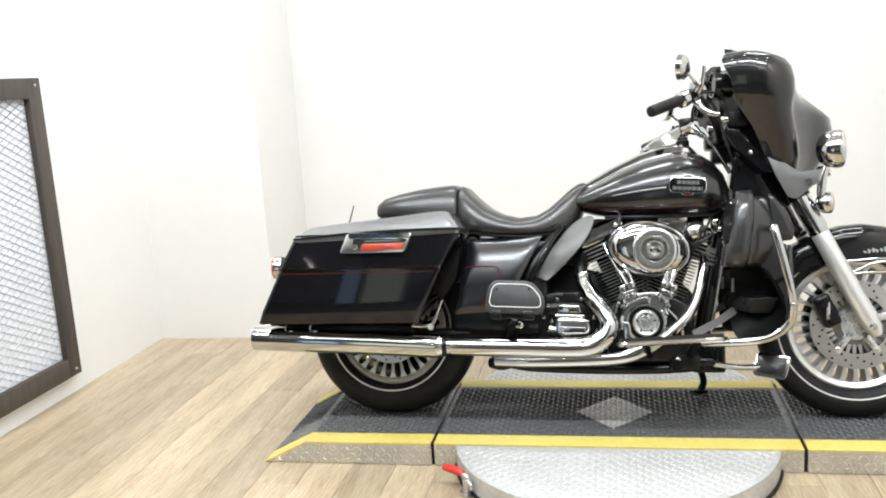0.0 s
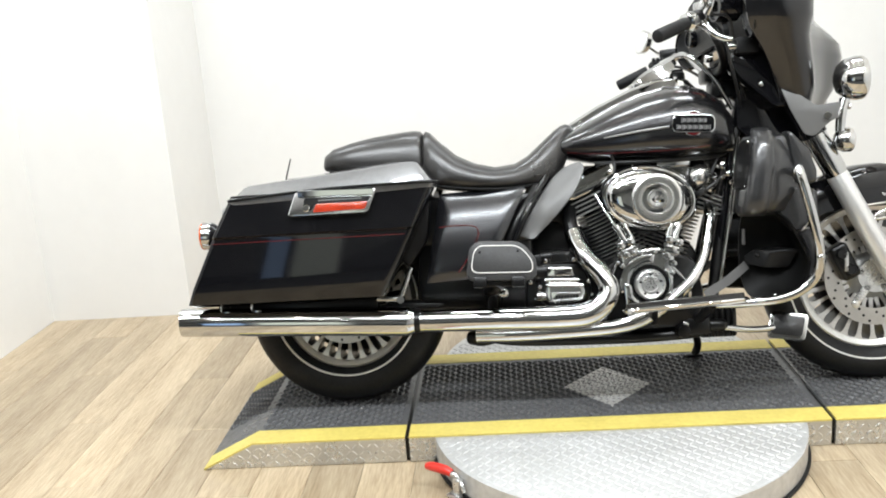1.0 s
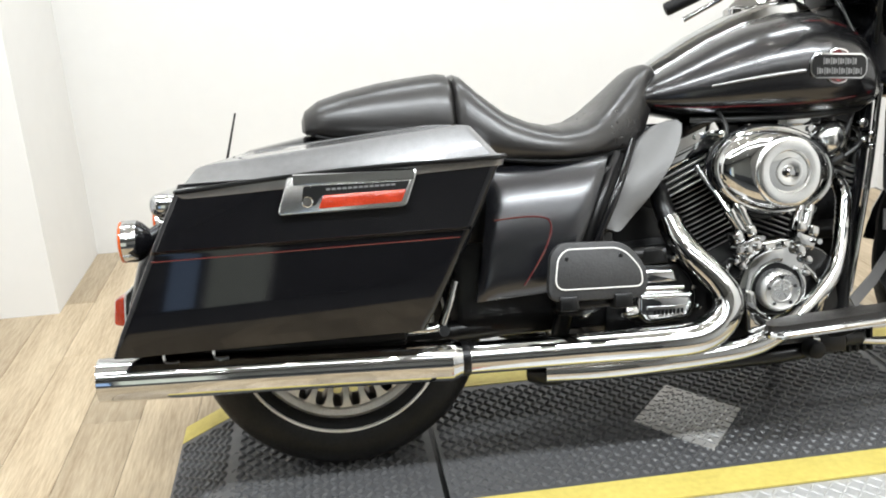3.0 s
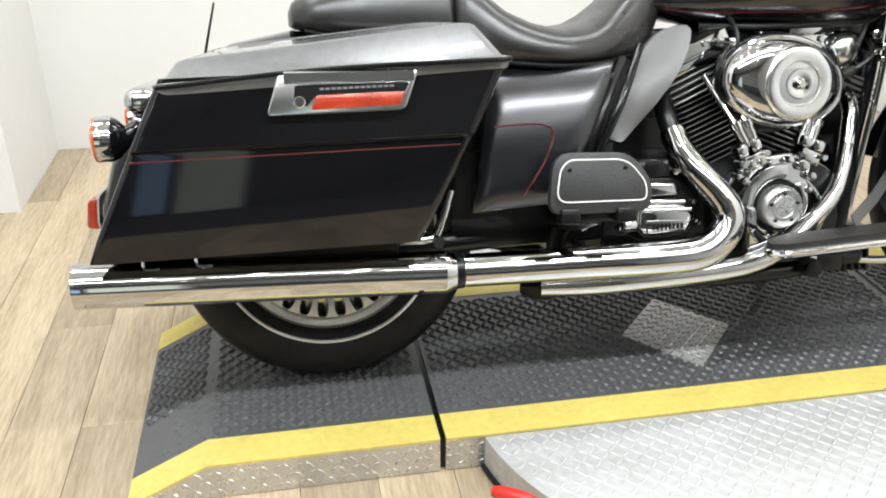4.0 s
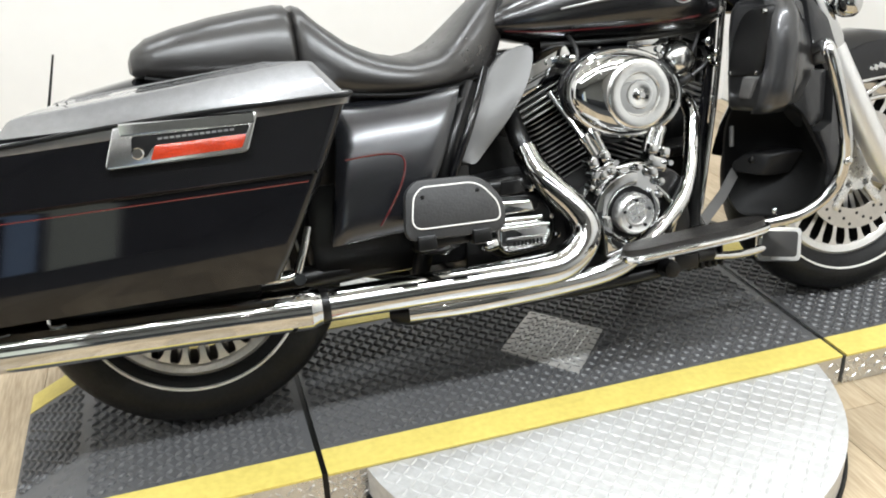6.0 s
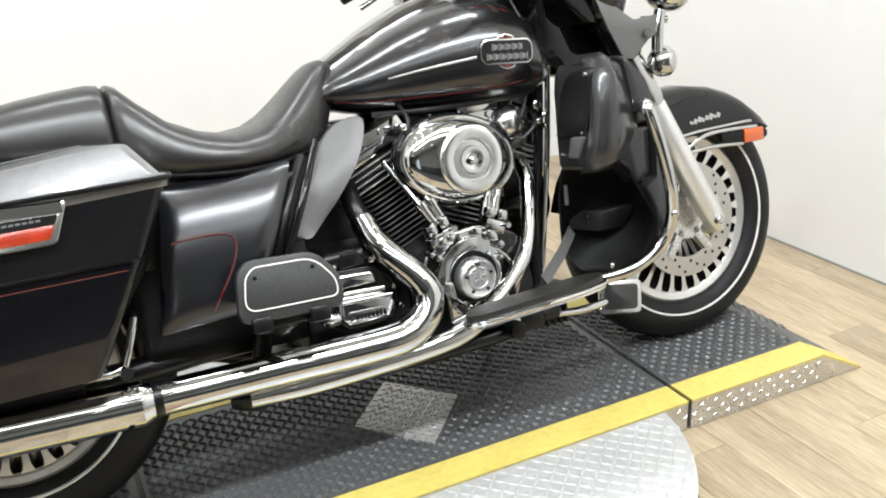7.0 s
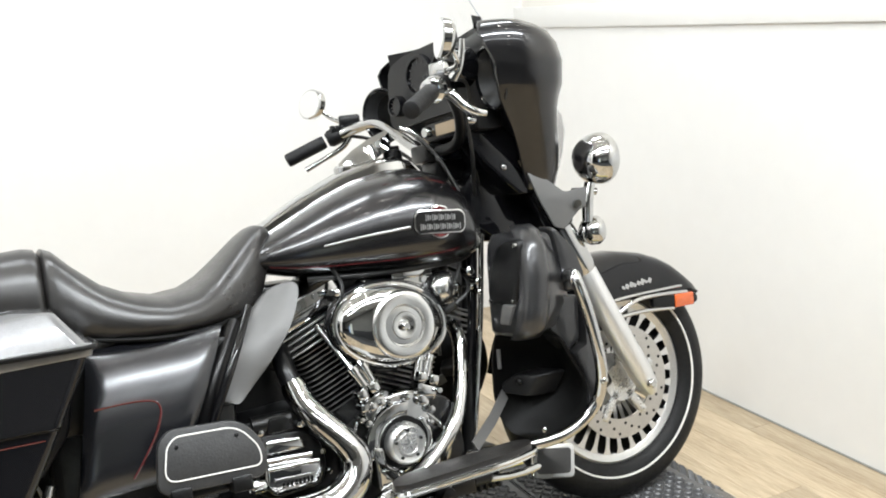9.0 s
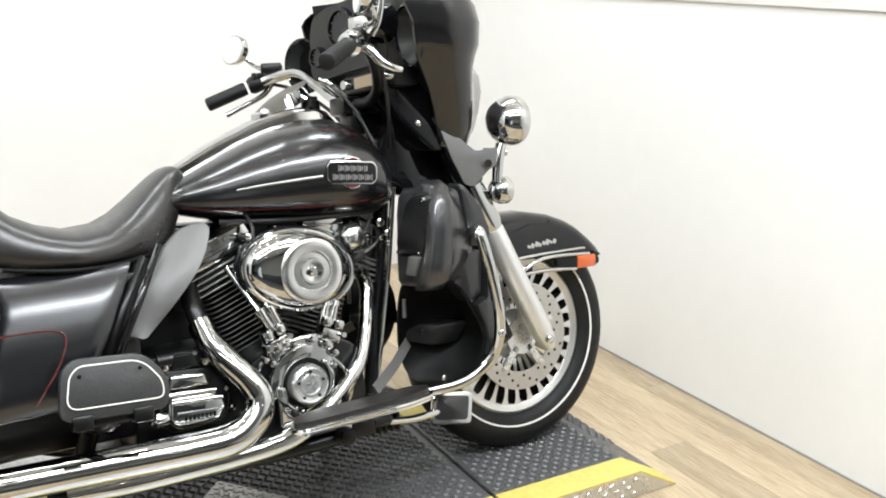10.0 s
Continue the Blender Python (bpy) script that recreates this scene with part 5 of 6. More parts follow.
for s in (-1, 1):
    flip = (lambda b: b) if s < 0 else mirrored
    cover = part("side_cover", flip(patch((0.284, 0.397), (0.458, 0.405), (0.333, 0.655), (0.586, 0.664), -0.240, 0.014, lean=0.066)), SIDEPAINT, bike, "charcoal metallic side cover", sharp=50)
    part("pinstripe", flip(tube([(x, side_skin(x, z) - 0.0004, z) for x, z in ((0.330, 0.557), (0.37, 0.560), (0.410, 0.559), (0.435, 0.553), (0.442, 0.538), (0.436, 0.515), (0.424, 0.49), (0.398, 0.45), (0.380, 0.425))], 0.0022, 6)), REDLINE, cover, "red pinstripe loop")
    part("frame_cover", flip(tube([(0.650, -0.150, 0.690), (0.592, -0.215, 0.600), (0.552, -0.222, 0.520), (0.515, -0.215, 0.43)], [0.008, 0.009, 0.009, 0.008], 12)), BLACK, bike)
    rows = []
    for (xa, ya, za), (xb, yb, zb) in (((0.566, -0.172, 0.516), (0.594, -0.190, 0.507)), ((0.560, -0.168, 0.526), (0.604, -0.188, 0.510)), ((0.582, -0.168, 0.560), (0.627, -0.180, 0.530)), ((0.613, -0.160, 0.609), (0.675, -0.176, 0.577)), ((0.648, -0.130, 0.657), (0.721, -0.168, 0.630)),
                                       ((0.676, -0.106, 0.690), (0.749, -0.152, 0.676)), ((0.708, -0.102, 0.714), (0.761, -0.140, 0.712)), ((0.740, -0.112, 0.725), (0.754, -0.134, 0.725))):
        a, b = Vector((xa, ya, za)), Vector((xb, yb, zb))
        up = Vector((-0.35, -0.9, 0.25)) * (a - b).length
        rows.append([a + up * 0.02, a.lerp(b, 0.10) + up * 0.10, a.lerp(b, 0.24) + up * 0.06, a.lerp(b, 0.5) + up * 0.10, a.lerp(b, 0.8) + up * 0.07, b, b - up * 0.06, a.lerp(b, 0.5) - up * 0.03, a - up * 0.08])
    rows = [list(c) for c in zip(*[spline(col, 4) for col in zip(*rows)])]
    part("heat_deflector", flip(loft(rows)), GREYSATIN, bike, "satin grey heat deflector", sharp=60)
part("fairing_strip", extruded(rounded([(0.19, 0.66), (0.31, 0.68), (0.29, 0.52), (0.23, 0.44), (0.20, 0.48)], 0.02), -0.20, 0.20, 0.01), PLASTIC, bike)

# passenger footboard, folded up; rider's footboard
m = Matrix.Translation((0.50, -0.338, 0.405)) @ pose(0, 0, 0, -10, 2, 0)
outl = [(-0.098, -0.004), (0.098, -0.004), (0.102, 0.052), (0.060, 0.106), (-0.066, 0.108), (-0.088, 0.088)]
fb = part("passenger_footboard", moved(extruded(rounded(outl, 0.03, 6), -0.010, 0.010, 0.005), m), FOOTRUBBER, bike, "dark grey folded-up passenger footboard")
inner = rounded([(-0.084, 0.018), (0.088, 0.018), (0.087, 0.050), (0.052, 0.093), (-0.058, 0.094), (-0.074, 0.078)], 0.025, 6)
part("pad", moved(extruded(inner, -0.0135, -0.008, 0.0015), m), FOOTRUBBER, fb, "ribbed rubber pad")
part("border", moved(tube([(x, -0.0128, z) for x, z in inner] + [(inner[0][0], -0.0128, inner[0][1])], 0.0015, 8, smooth=False), m), WHITELINE, fb, "white border line")
for xx in (-0.058, 0.048):
    part("rivet", moved(lathe([(-0.0155, 0.002), (-0.015, 0.004), (-0.012, 0.004)], (xx, 0, 0.076 if xx < 0 else 0.078), seg=10), m), BLACKMETAL, fb)
    part("hinge", moved(box(xx - 0.018, xx + 0.018, -0.018, 0.02, -0.022, 0.006, 0.004), m), BLACKMETAL, fb)
part("mount", joined(tube([(0.50, -0.33, 0.392), (0.48, -0.27, 0.370), (0.46, -0.19, 0.36)], 0.014, 10), box(0.43, 0.53, -0.335, -0.31, 0.384, 0.402, 0.005)), BLACKMETAL, fb)

m = Matrix.Translation((1.000, -0.330, 0.318)) @ pose(0, 0, 0, -5, -3, -2)
outl = [(-0.168, -0.030), (-0.145, -0.052), (0.08, -0.056), (0.150, -0.035), (0.172, 0.005), (0.150, 0.040), (-0.10, 0.052), (-0.155, 0.02)]
flat = lambda o, z0, z1: loft([[(x, y, z0) for x, y in o], [(x, y, z1) for x, y in o]])
rb = part("rider_footboard", moved(flat(rounded(outl, 0.03, 6), -0.019, -0.004), m), POLISHED, bike, "rider footboard with silver edge and rubber mat")
part("mat", moved(flat(rounded([(x * 0.97, y * 0.95) for x, y in outl], 0.028, 6), -0.004, 0.007), m), MATRUBBER, rb, "brown-black rubber mat")
part("edge_trim", moved(tube([(x, y, -0.010) for x, y in rounded(outl, 0.03, 6)][:32], 0.006, 8, smooth=False), m), CHROME, rb)
part("mount", tube([(1.08, -0.30, 0.30), (1.07, -0.22, 0.26), (1.06, -0.15, 0.24)], 0.014, 10), BLACKMETAL, rb)
part("mount", tube([(0.92, -0.30, 0.30), (0.93, -0.22, 0.26), (0.94, -0.15, 0.24)], 0.014, 10), BLACKMETAL, rb)
part("side_stand", joined(tube([(1.10, 0.15, 0.22), (1.14, 0.20, 0.12), (1.13, 0.21, 0.072)], 0.013, 10), ball((1.13, 0.212, 0.072), 0.03, 0.02, 0.008)), BLACKMETAL, bike, "black side stand")
pedal = part("brake_pedal", tube([(1.02, -0.18, 0.235), (1.12, -0.17, 0.220), (1.22, -0.16, 0.205), (1.31, -0.145, 0.205)], [0.012, 0.010, 0.010, 0.010], 12), CHROME, bike, "chrome brake pedal")
m = Matrix.Translation((1.330, -0.150, 0.212)) @ pose(0, 0, 0, -20, 8, -12)
pl = part("pedal_pad", moved(extruded(rounded([(-0.056, -0.044), (0.050, -0.044), (0.058, 0.036), (-0.048, 0.036)], 0.014), -0.008, 0.006, 0.002), m), CHROME, pedal)
part("rubber", moved(extruded(rounded([(-0.046, -0.034), (0.040, -0.034), (0.047, 0.026), (-0.039, 0.026)], 0.010), -0.011, -0.006, 0.001), m), WINGGREY, pl, "grey pedal cover")
reg = part("regulator", box(1.075, 1.185, -0.155, -0.05, 0.185, 0.285, 0.010), BLACKMETAL, bike, "black finned regulator under the frame")
for k in range(6):
    part("fin", box(1.083 + 0.017 * k, 1.089 + 0.017 * k, -0.168, -0.150, 0.190, 0.280, 0.001, 1), BLACKMETAL, reg)
part("oil_filter", lathe([(1.00, 0.030), (1.01, 0.034), (1.06, 0.034), (1.075, 0.030)], (0, -0.11, 0.215), "x", 22), BLACKMETAL, bike)
part("master_cylinder", joined(box(1.03, 1.10, -0.19, -0.15, 0.20, 0.25, 0.008), lathe([(1.10, 0.018), (1.14, 0.018), (1.15, 0.010)], (0, -0.17, 0.225), "x", 18), lathe([(-0.205, 0.006), (-0.203, 0.020), (-0.18, 0.022)], (1.02, 0, 0.215), seg=20)), BLACKMETAL, bike)
part("cap", lathe([(-0.212, 0.008), (-0.210, 0.018), (-0.20, 0.020)], (1.02, 0, 0.215), seg=20), BLACKMETAL, bike)

# lower fairing (leg guard) on each side: levels of (z, inner rear x, outer rear x, front x, inner y, outer y)
LOW = [(0.540, 1.196, 1.205, 1.318, -0.180, -0.285), (0.552, 1.190, 1.196, 1.335, -0.180, -0.312), (0.60, 1.190, 1.200, 1.352, -0.182, -0.324), (0.66, 1.194, 1.210, 1.352, -0.180, -0.324), (0.71, 1.198, 1.218, 1.346, -0.176, -0.316), (0.746, 1.206, 1.226, 1.338, -0.172, -0.300), (0.766, 1.220, 1.238, 1.318, -0.170, -0.272)]
# the recess below it: levels of (z, inner rear x, rim x, inner y, rim y, depth)
RECESS = [(0.290, 1.255, 1.285, -0.185, -0.235, 0.004), (0.303, 1.222, 1.315, -0.165, -0.262, 0.012), (0.335, 1.208, 1.340, -0.148, -0.272, 0.030), (0.382, 1.200, 1.356, -0.142, -0.282, 0.050), (0.42, 1.200, 1.350, -0.142, -0.280, 0.060), (0.476, 1.203, 1.326, -0.144, -0.272, 0.062), (0.52, 1.205, 1.300, -0.158, -0.275, 0.050), (0.543, 1.208, 1.270, -0.172, -0.285, 0.022), (0.553, 1.212, 1.250, -0.176, -0.280, 0.004)]


def guard_body(table):
    rings = []
    for z, xi, xa, xb, yi, yo in table:
        ring = spline([(xi + 0.006, yi + 0.004), (lerp(xi, xa, 0.3), lerp(yi, yo, 0.3)), (lerp(xi, xa, 0.85), lerp(yi, yo, 0.8)), (xa + 0.004, yo + 0.012), (xa + 0.018, yo + 0.002), (lerp(xa, xb, 0.45), yo + 0.012), (lerp(xa, xb, 0.8), yo + 0.046), (xb, yo + 0.070), (xb + 0.004, lerp(yi, yo, 0.30)), (xb + 0.002, yi + 0.005), (xb - 0.02, yi + 0.012)], 4, True)
        rings.append([(p.x, p.y, z) for p in ring])
    return loft(rings)


def recess_body(table):
    """A hollow shell: each level runs from the inner edge through the bowl to the outer rim and back along the front."""
    rings = []
    for z, xi, xr, yi, yo, d in table:
        n = Vector((yi - yo, xi - xr)).normalized()
        row = []
        for i in range(13):
            u = i / 12
            h = d * (1 - abs(2 * u - 1) ** 2.6)
            row.append((lerp(xi, xr, u) + abs(n.x) * h, lerp(yi, yo, u) + abs(n.y) * h, z))
        row += [(xr + 0.006, yo - 0.004, z), (xr + 0.014, yo + 0.004, z), (xr + 0.016 + d * 0.4, yo + 0.06, z), (lerp(xi, xr, 0.5) + d + 0.03, yi + 0.02, z), (xi + 0.012 + d * 0.3, yi + 0.018, z), (xi + 0.001, yi + 0.010, z)]
        rings.append(row)
    fine = []
    for k in range(len(rings[0])):
        fine.append(spline([r[k] for r in rings], 4))
    return loft([[tuple(col[j]) for col in fine] for j in range(len(fine[0]))])


def rearward(bm, x, k):
    """A panel made in (sideways, height), set to face backwards at x, k forward for each metre outward."""
    for v in bm.verts:
        u, y, z = v.co
        v.co = (x + k * (u - 0.15) + y, -u, z)
    bmesh.ops.reverse_faces(bm, faces=bm.faces)
    return bm


for s in (-1, 1):
    flip = (lambda b: b) if s < 0 else mirrored
    low = part("lower_fairing", flip(guard_body(LOW)), WINGGREY, bike, "dark painted lower fairing with glove box", sharp=60)
    part("recess", flip(recess_body(RECESS if s < 0 else [(z, xi, xr, yi - 0.05, yo - 0.01, d) for z, xi, xr, yi, yo, d in RECESS])), HOLLOWBLACK, low, "black moulded vent recess", sharp=60)
    part("ridge", flip(loft([[(x - hw, yo + 0.026, z), (x - hw * 0.95, yo + 0.010, z), (x - hw * 0.75, yo - 0.002, z), (x - hw * 0.3, yo - 0.009, z), (x + hw * 0.3, yo - 0.009, z), (x + hw * 0.8, yo - 0.001, z), (x + hw, yo + 0.020, z), (x, yo + 0.03, z)] for x, hw, yo, z in
                             ((1.244, 0.022, -0.272, 0.784), (1.241, 0.028, -0.300, 0.770), (1.236, 0.031, -0.322, 0.735), (1.231, 0.033, -0.333, 0.674), (1.220, 0.034, -0.335, 0.613), (1.209, 0.036, -0.330, 0.562), (1.208, 0.034, -0.305, 0.540))])), WINGGREY, low, "dark grey moulded ridge", sharp=70)
    door = part("glove_box_door", flip(rearward(pillow(rounded([(0.238, 0.740), (0.264, 0.755), (0.308, 0.756), (0.314, 0.745), (0.312, 0.689), (0.284, 0.614), (0.197, 0.611), (0.192, 0.640), (0.214, 0.700)], 0.010), 0.010, -0.012, 0.010, swell=0.003), 1.184, 0.17)), PLASTIC, low, "black textured glove box door")
    for u, z in ((0.206, 0.621), (0.279, 0.622), (0.303, 0.744)):
        part("screw", flip(rearward(lathe([(-0.018, 0.002), (-0.017, 0.005), (-0.008, 0.005)], (u, 0, z), seg=10), 1.184, 0.17)), CHROME, door)
    part("latch", flip(rearward(pillow(rounded([(0.239, 0.615), (0.282, 0.615), (0.256, 0.566), (0.223, 0.567)], 0.006), 0.010, -0.014, 0.006), 1.184, 0.17)), GREYSATIN, low)
    part("vent_flap", flip(rearward(pillow(rounded([(0.150, 0.420), (0.178, 0.445), (0.226, 0.438), (0.202, 0.384), (0.152, 0.396)], 0.008), 0.060, -0.006, 0.010), 1.21, 1.0)), PLASTIC, low, "black vent flap")
    part("flap_knob", flip(ball((1.240, -0.187, 0.424), 0.007, 0.009, 0.008, 14, 8)), PLASTIC, low)
    part("vent_slot", flip(tube([(1.214, -0.153, 0.500), (1.213, -0.152, 0.455)], 0.005, 10)), GREYSATIN, low)
    part("front_panel", flip(pillow(rounded([(1.312, 0.770), (1.322, 0.772), (1.346, 0.745), (1.371, 0.717), (1.392, 0.655), (1.390, 0.622), (1.336, 0.617), (1.328, 0.660)], 0.010), -0.225, -0.276, 0.010, swell=0.003)), WINGGREY, low, "dark grey front panel")
    part("side_panel", flip(pillow(rounded([(1.275, 0.760), (1.308, 0.764), (1.324, 0.660), (1.332, 0.611), (1.370, 0.611), (1.362, 0.505), (1.330, 0.486), (1.302, 0.515), (1.272, 0.560)], 0.010), -0.225, -0.272, 0.010, swell=0.003)), WINGGREY, low, "dark grey side panel")
    part("wing", flip(pillow(rounded([(1.372, 0.610), (1.382, 0.600), (1.384, 0.463), (1.384, 0.392), (1.366, 0.350), (1.354, 0.362), (1.359, 0.400), (1.352, 0.440), (1.334, 0.484), (1.366, 0.500)], 0.006), -0.255, -0.290, 0.008)), WINGGREY, low, "dark grey curved wing strip")
    part("rivet", flip(ball((1.281, -0.210, 0.306), 0.008, 0.005, 0.008, 12, 8)), CHROME, low)
    guard = part("engine_guard", flip(tube([(1.345, -0.20, 0.640), (1.338, -0.27, 0.654), (1.322, -0.325, 0.664), (1.323, -0.342, 0.640), (1.341, -0.345, 0.567), (1.361, -0.338, 0.478), (1.372, -0.320, 0.415), (1.366, -0.300, 0.365), (1.330, -0.287, 0.327), (1.273, -0.279, 0.305), (1.19, -0.25, 0.295), (1.09, -0.18, 0.285)], 0.0135, 18)), CHROME, bike, "chrome tubular engine guard")
    part("bolt", flip(ball((1.317, -0.335, 0.655), 0.013, 0.011, 0.015)), CHROME, guard)
    part("bolt", flip(ball((1.371, -0.333, 0.42), 0.010, 0.008, 0.010)), CHROME, guard)
    part("brace_strip", flip(loft([[(x, y, z + 0.011), (x + 0.012, y, z - 0.011), (x + 0.012, y + 0.006, z - 0.011), (x, y + 0.006, z + 0.011)] for x, y, z in ((1.213, -0.155, 0.395), (1.150, -0.200, 0.358), (1.070, -0.250, 0.322))])), GREYSATIN, low, "grey flat brace strip")
part("chrome_downtube", tube([(1.214, -0.134, 0.770), (1.190, -0.134, 0.595), (1.166, -0.134, 0.463), (1.139, -0.134, 0.320)], 0.0068, 12), CHROME, bike, "slim chrome tube")
part("downtube", tube([(1.205, -0.11, 0.780), (1.180, -0.112, 0.595), (1.155, -0.112, 0.463), (1.127, -0.112, 0.300)], 0.012, 14), BLACK, bike, "gloss black frame downtube")
part("cable", tube([(1.19, -0.06, 0.86), (1.17, -0.12, 0.76), (1.13, -0.13, 0.66), (1.08, -0.12, 0.58)], 0.0045, 8), CABLE, bike)

# fork
for s in (-1, 1):
    y = s * 0.128
    leg = part("fork_leg", tube([(1.664, y, 0.305), (1.657, y, 0.325), (1.638, y, 0.362), (1.560, y, 0.515), (1.498, y, 0.640), (1.493, y, 0.650)], [0.017, 0.026, 0.031, 0.031, 0.0305, 0.027], 22, 3, False), FORK, bike, "silver fork leg")
    part("fork_tube", tube([(1.498, y, 0.640), (1.425, y, 0.785), (1.325, y, 0.98)], 0.026, 18, smooth=False), BLACK, leg, "black upper fork tube")
    part("fork_cover", tube([(1.496, y, 0.644), (1.488, y, 0.660), (1.436, y, 0.762)], [0.030, 0.034, 0.034], 20, smooth=False), CHROME, leg, "chrome fork cover")
    part("fork_sleeve", tube([(1.436, y, 0.762), (1.41, y, 0.815), (1.345, y, 0.94)], 0.038, 20, smooth=False), BLACK, leg, "black fork sleeve")
    part("axle_nut", lathe([(s * 0.10, 0.012), (s * 0.163, 0.012), (s * 0.167, 0.008)], (1.646, 0, 0.336), seg=8), CHROME, leg)
    cal = part("brake_caliper", moved(joined(box(-0.028, 0.028, -0.022, 0.030, -0.055, 0.055, 0.012, 3), lathe([(-0.028, 0.014), (-0.02, 0.019), (0, 0.019)], (0, 0, 0.026), seg=18), lathe([(-0.028, 0.014), (-0.02, 0.019), (0, 0.019)], (0, 0, -0.026), seg=18)), Matrix.Translation((1.518, s * 0.092, 0.385)) @ pose(0, 0, 0, 0, -25, 0 if s < 0 else 180)), BLACKMETAL, leg, "black brake caliper")
    part("badge", box(1.512, 1.524, s * 0.116 - 0.004, s * 0.116 + 0.004, 0.355, 0.415, 0.003), ALU, cal)
part("steering_neck", extruded(rounded([(1.225, 0.80), (1.235, 0.90), (1.285, 1.01), (1.33, 0.965), (1.445, 0.765), (1.41, 0.735), (1.30, 0.74)], 0.02), -0.075, 0.075, 0.008), BLACK, bike, "black steering neck cover")
for s in (-1, 1):
    part("fork_shroud", extruded(rounded([(1.292, 1.015), (1.318, 1.015), (1.440, 0.765), (1.405, 0.750)], 0.01), s * 0.112 - 0.012, s * 0.112 + 0.012, 0.005), BLACK, bike)

# fairing: levels of (height, rear edge x, half width, shoulder x, nose x)
FAIR = [(0.842, 1.366, 0.146, 1.420, 1.485), (0.860, 1.338, 0.166, 1.432, 1.512), (0.90, 1.324, 0.188, 1.436, 1.540), (0.95, 1.304, 0.212, 1.430, 1.560), (1.00, 1.278, 0.238, 1.418, 1.572), (1.04, 1.250, 0.260, 1.410, 1.566), (1.065, 1.232, 0.275, 1.410, 1.542), (1.09, 1.221, 0.292, 1.413, 1.510),
        (1.14, 1.211, 0.306, 1.411, 1.448), (1.18, 1.192, 0.304, 1.402, 1.414), (1.206, 1.184, 0.298, 1.385, 1.392), (1.222, 1.190, 0.287, 1.356, 1.366), (1.234, 1.200, 0.266, 1.330, 1.344), (1.241, 1.212, 0.236, 1.302, 1.320)]


def fair_plan(xr, w, xs, xn, d=0.0):
    """Half of the fairing from above: the wing's rear edge, its shoulder, and the nose."""
    w, xs, xn = w - d, xs - d, xn - d
    half = spline([(xr, -w * 0.925, 0), (lerp(xr, xs, 0.25), -w * 0.975, 0), (lerp(xr, xs, 0.50), -w, 0), (lerp(xr, xs, 0.76), -w * 0.965, 0), (lerp(xr, xs, 0.94), -w * 0.87, 0), (xs + 0.004, -w * 0.74, 0), (lerp(xs, xn, 0.42), -w * 0.42, 0), (lerp(xs, xn, 0.86), -w * 0.14, 0), (xn, 0, 0)], 4)
    return [(p.x, p.y) for p in half] + [(p.x, -p.y) for p in half[-2::-1]]


rings = [[(x, y, z) for x, y in fair_plan(xr, w, xs, xn)] + [(x, y, z) for x, y in fair_plan(xr, w, xs, xn, 0.008)[::-1]] for z, xr, w, xs, xn in FAIR]
fairing = part("fairing", loft(rings), FAIRPAINT, bike, "black pearl batwing fairing", sharp=50)
part("inner_fairing", loft([[(x, y, z) for x, y in ((xr + 0.030, -w + 0.014), (xr + 0.055, -w * 0.62), (xr + 0.072, -w * 0.3), (xr + 0.072, w * 0.3), (xr + 0.055, w * 0.62), (xr + 0.030, w - 0.014), (xr + 0.08, w - 0.03), (xs - 0.03, 0.55 * w), (xs - 0.03, -0.55 * w), (xr + 0.08, -w + 0.03))] for z, xr, w, xs, xn in FAIR[1:-1]]), INNER, fairing, "dark grey inner fairing")
for s in (-1, 1):
    part("lower_cover", extruded(rounded([(1.205, 1.020), (1.195, 0.985), (1.232, 0.930), (1.320, 0.850), (1.385, 0.846), (1.35, 0.96), (1.27, 1.04)], 0.012), min(s * 0.07, s * 0.155), max(s * 0.07, s * 0.155), 0.010), BLACK, fairing, "gloss black lower inner cover")
part("fairing_screw", ball((1.282, -0.156, 0.918), 0.009, 0.007, 0.009), CHROME, fairing)
dash = [(-0.150, 1.216), (-0.128, 1.180), (-0.118, 1.130), (-0.130, 1.085), (-0.12, 1.064), (0.12, 1.064), (0.130, 1.085), (0.118, 1.130), (0.112, 1.172), (0.090, 1.212), (0.03, 1.226), (-0.10, 1.228)]
dash = rounded(dash, 0.015, 3)


def turned(bm):
    """The dash follows the bar, turned a little to the left: further back and lower on that side."""
    for v in bm.verts:
        v.co.x -= 0.19 * (v.co.y + 0.225)
        v.co.z -= 0.05 * (v.co.y + 0.225)
    return bm


part("dash_panel", turned(loft([[(x - 0.10 * (z - 1.10), y, z) for y, z in dash] for x in (1.206, 1.222)])), INNER, fairing, "dark grey dash panel")
for s in (-1, 1):
    aim = Matrix.Translation((1.297, s * 0.2255, 1.122)) @ pose(0, 0, 0, 0, -7, s * 13)
    scoop = lambda prof, ring=False: turned(moved(lathe(prof, (0, 0, 0), "x", 36, 1.0, 1.08, ring), aim))
    pod = part("speaker_pod", scoop([(-0.052, 0.057), (-0.060, 0.061), (-0.054, 0.065), (-0.036, 0.062), (-0.016, 0.052), (0.004, 0.036), (0.004, 0.024), (-0.022, 0.046)], True), INNER, fairing, "dark grey round speaker pod")
    part("grille", scoop([(-0.010, 0.0), (-0.014, 0.020), (-0.026, 0.0475), (-0.020, 0.0475)]), HOLLOWBLACK, pod)
    part("trim_ring", scoop([(-0.058, 0.059), (-0.063, 0.063), (-0.059, 0.0675), (-0.053, 0.066)], True), BLACK, pod)
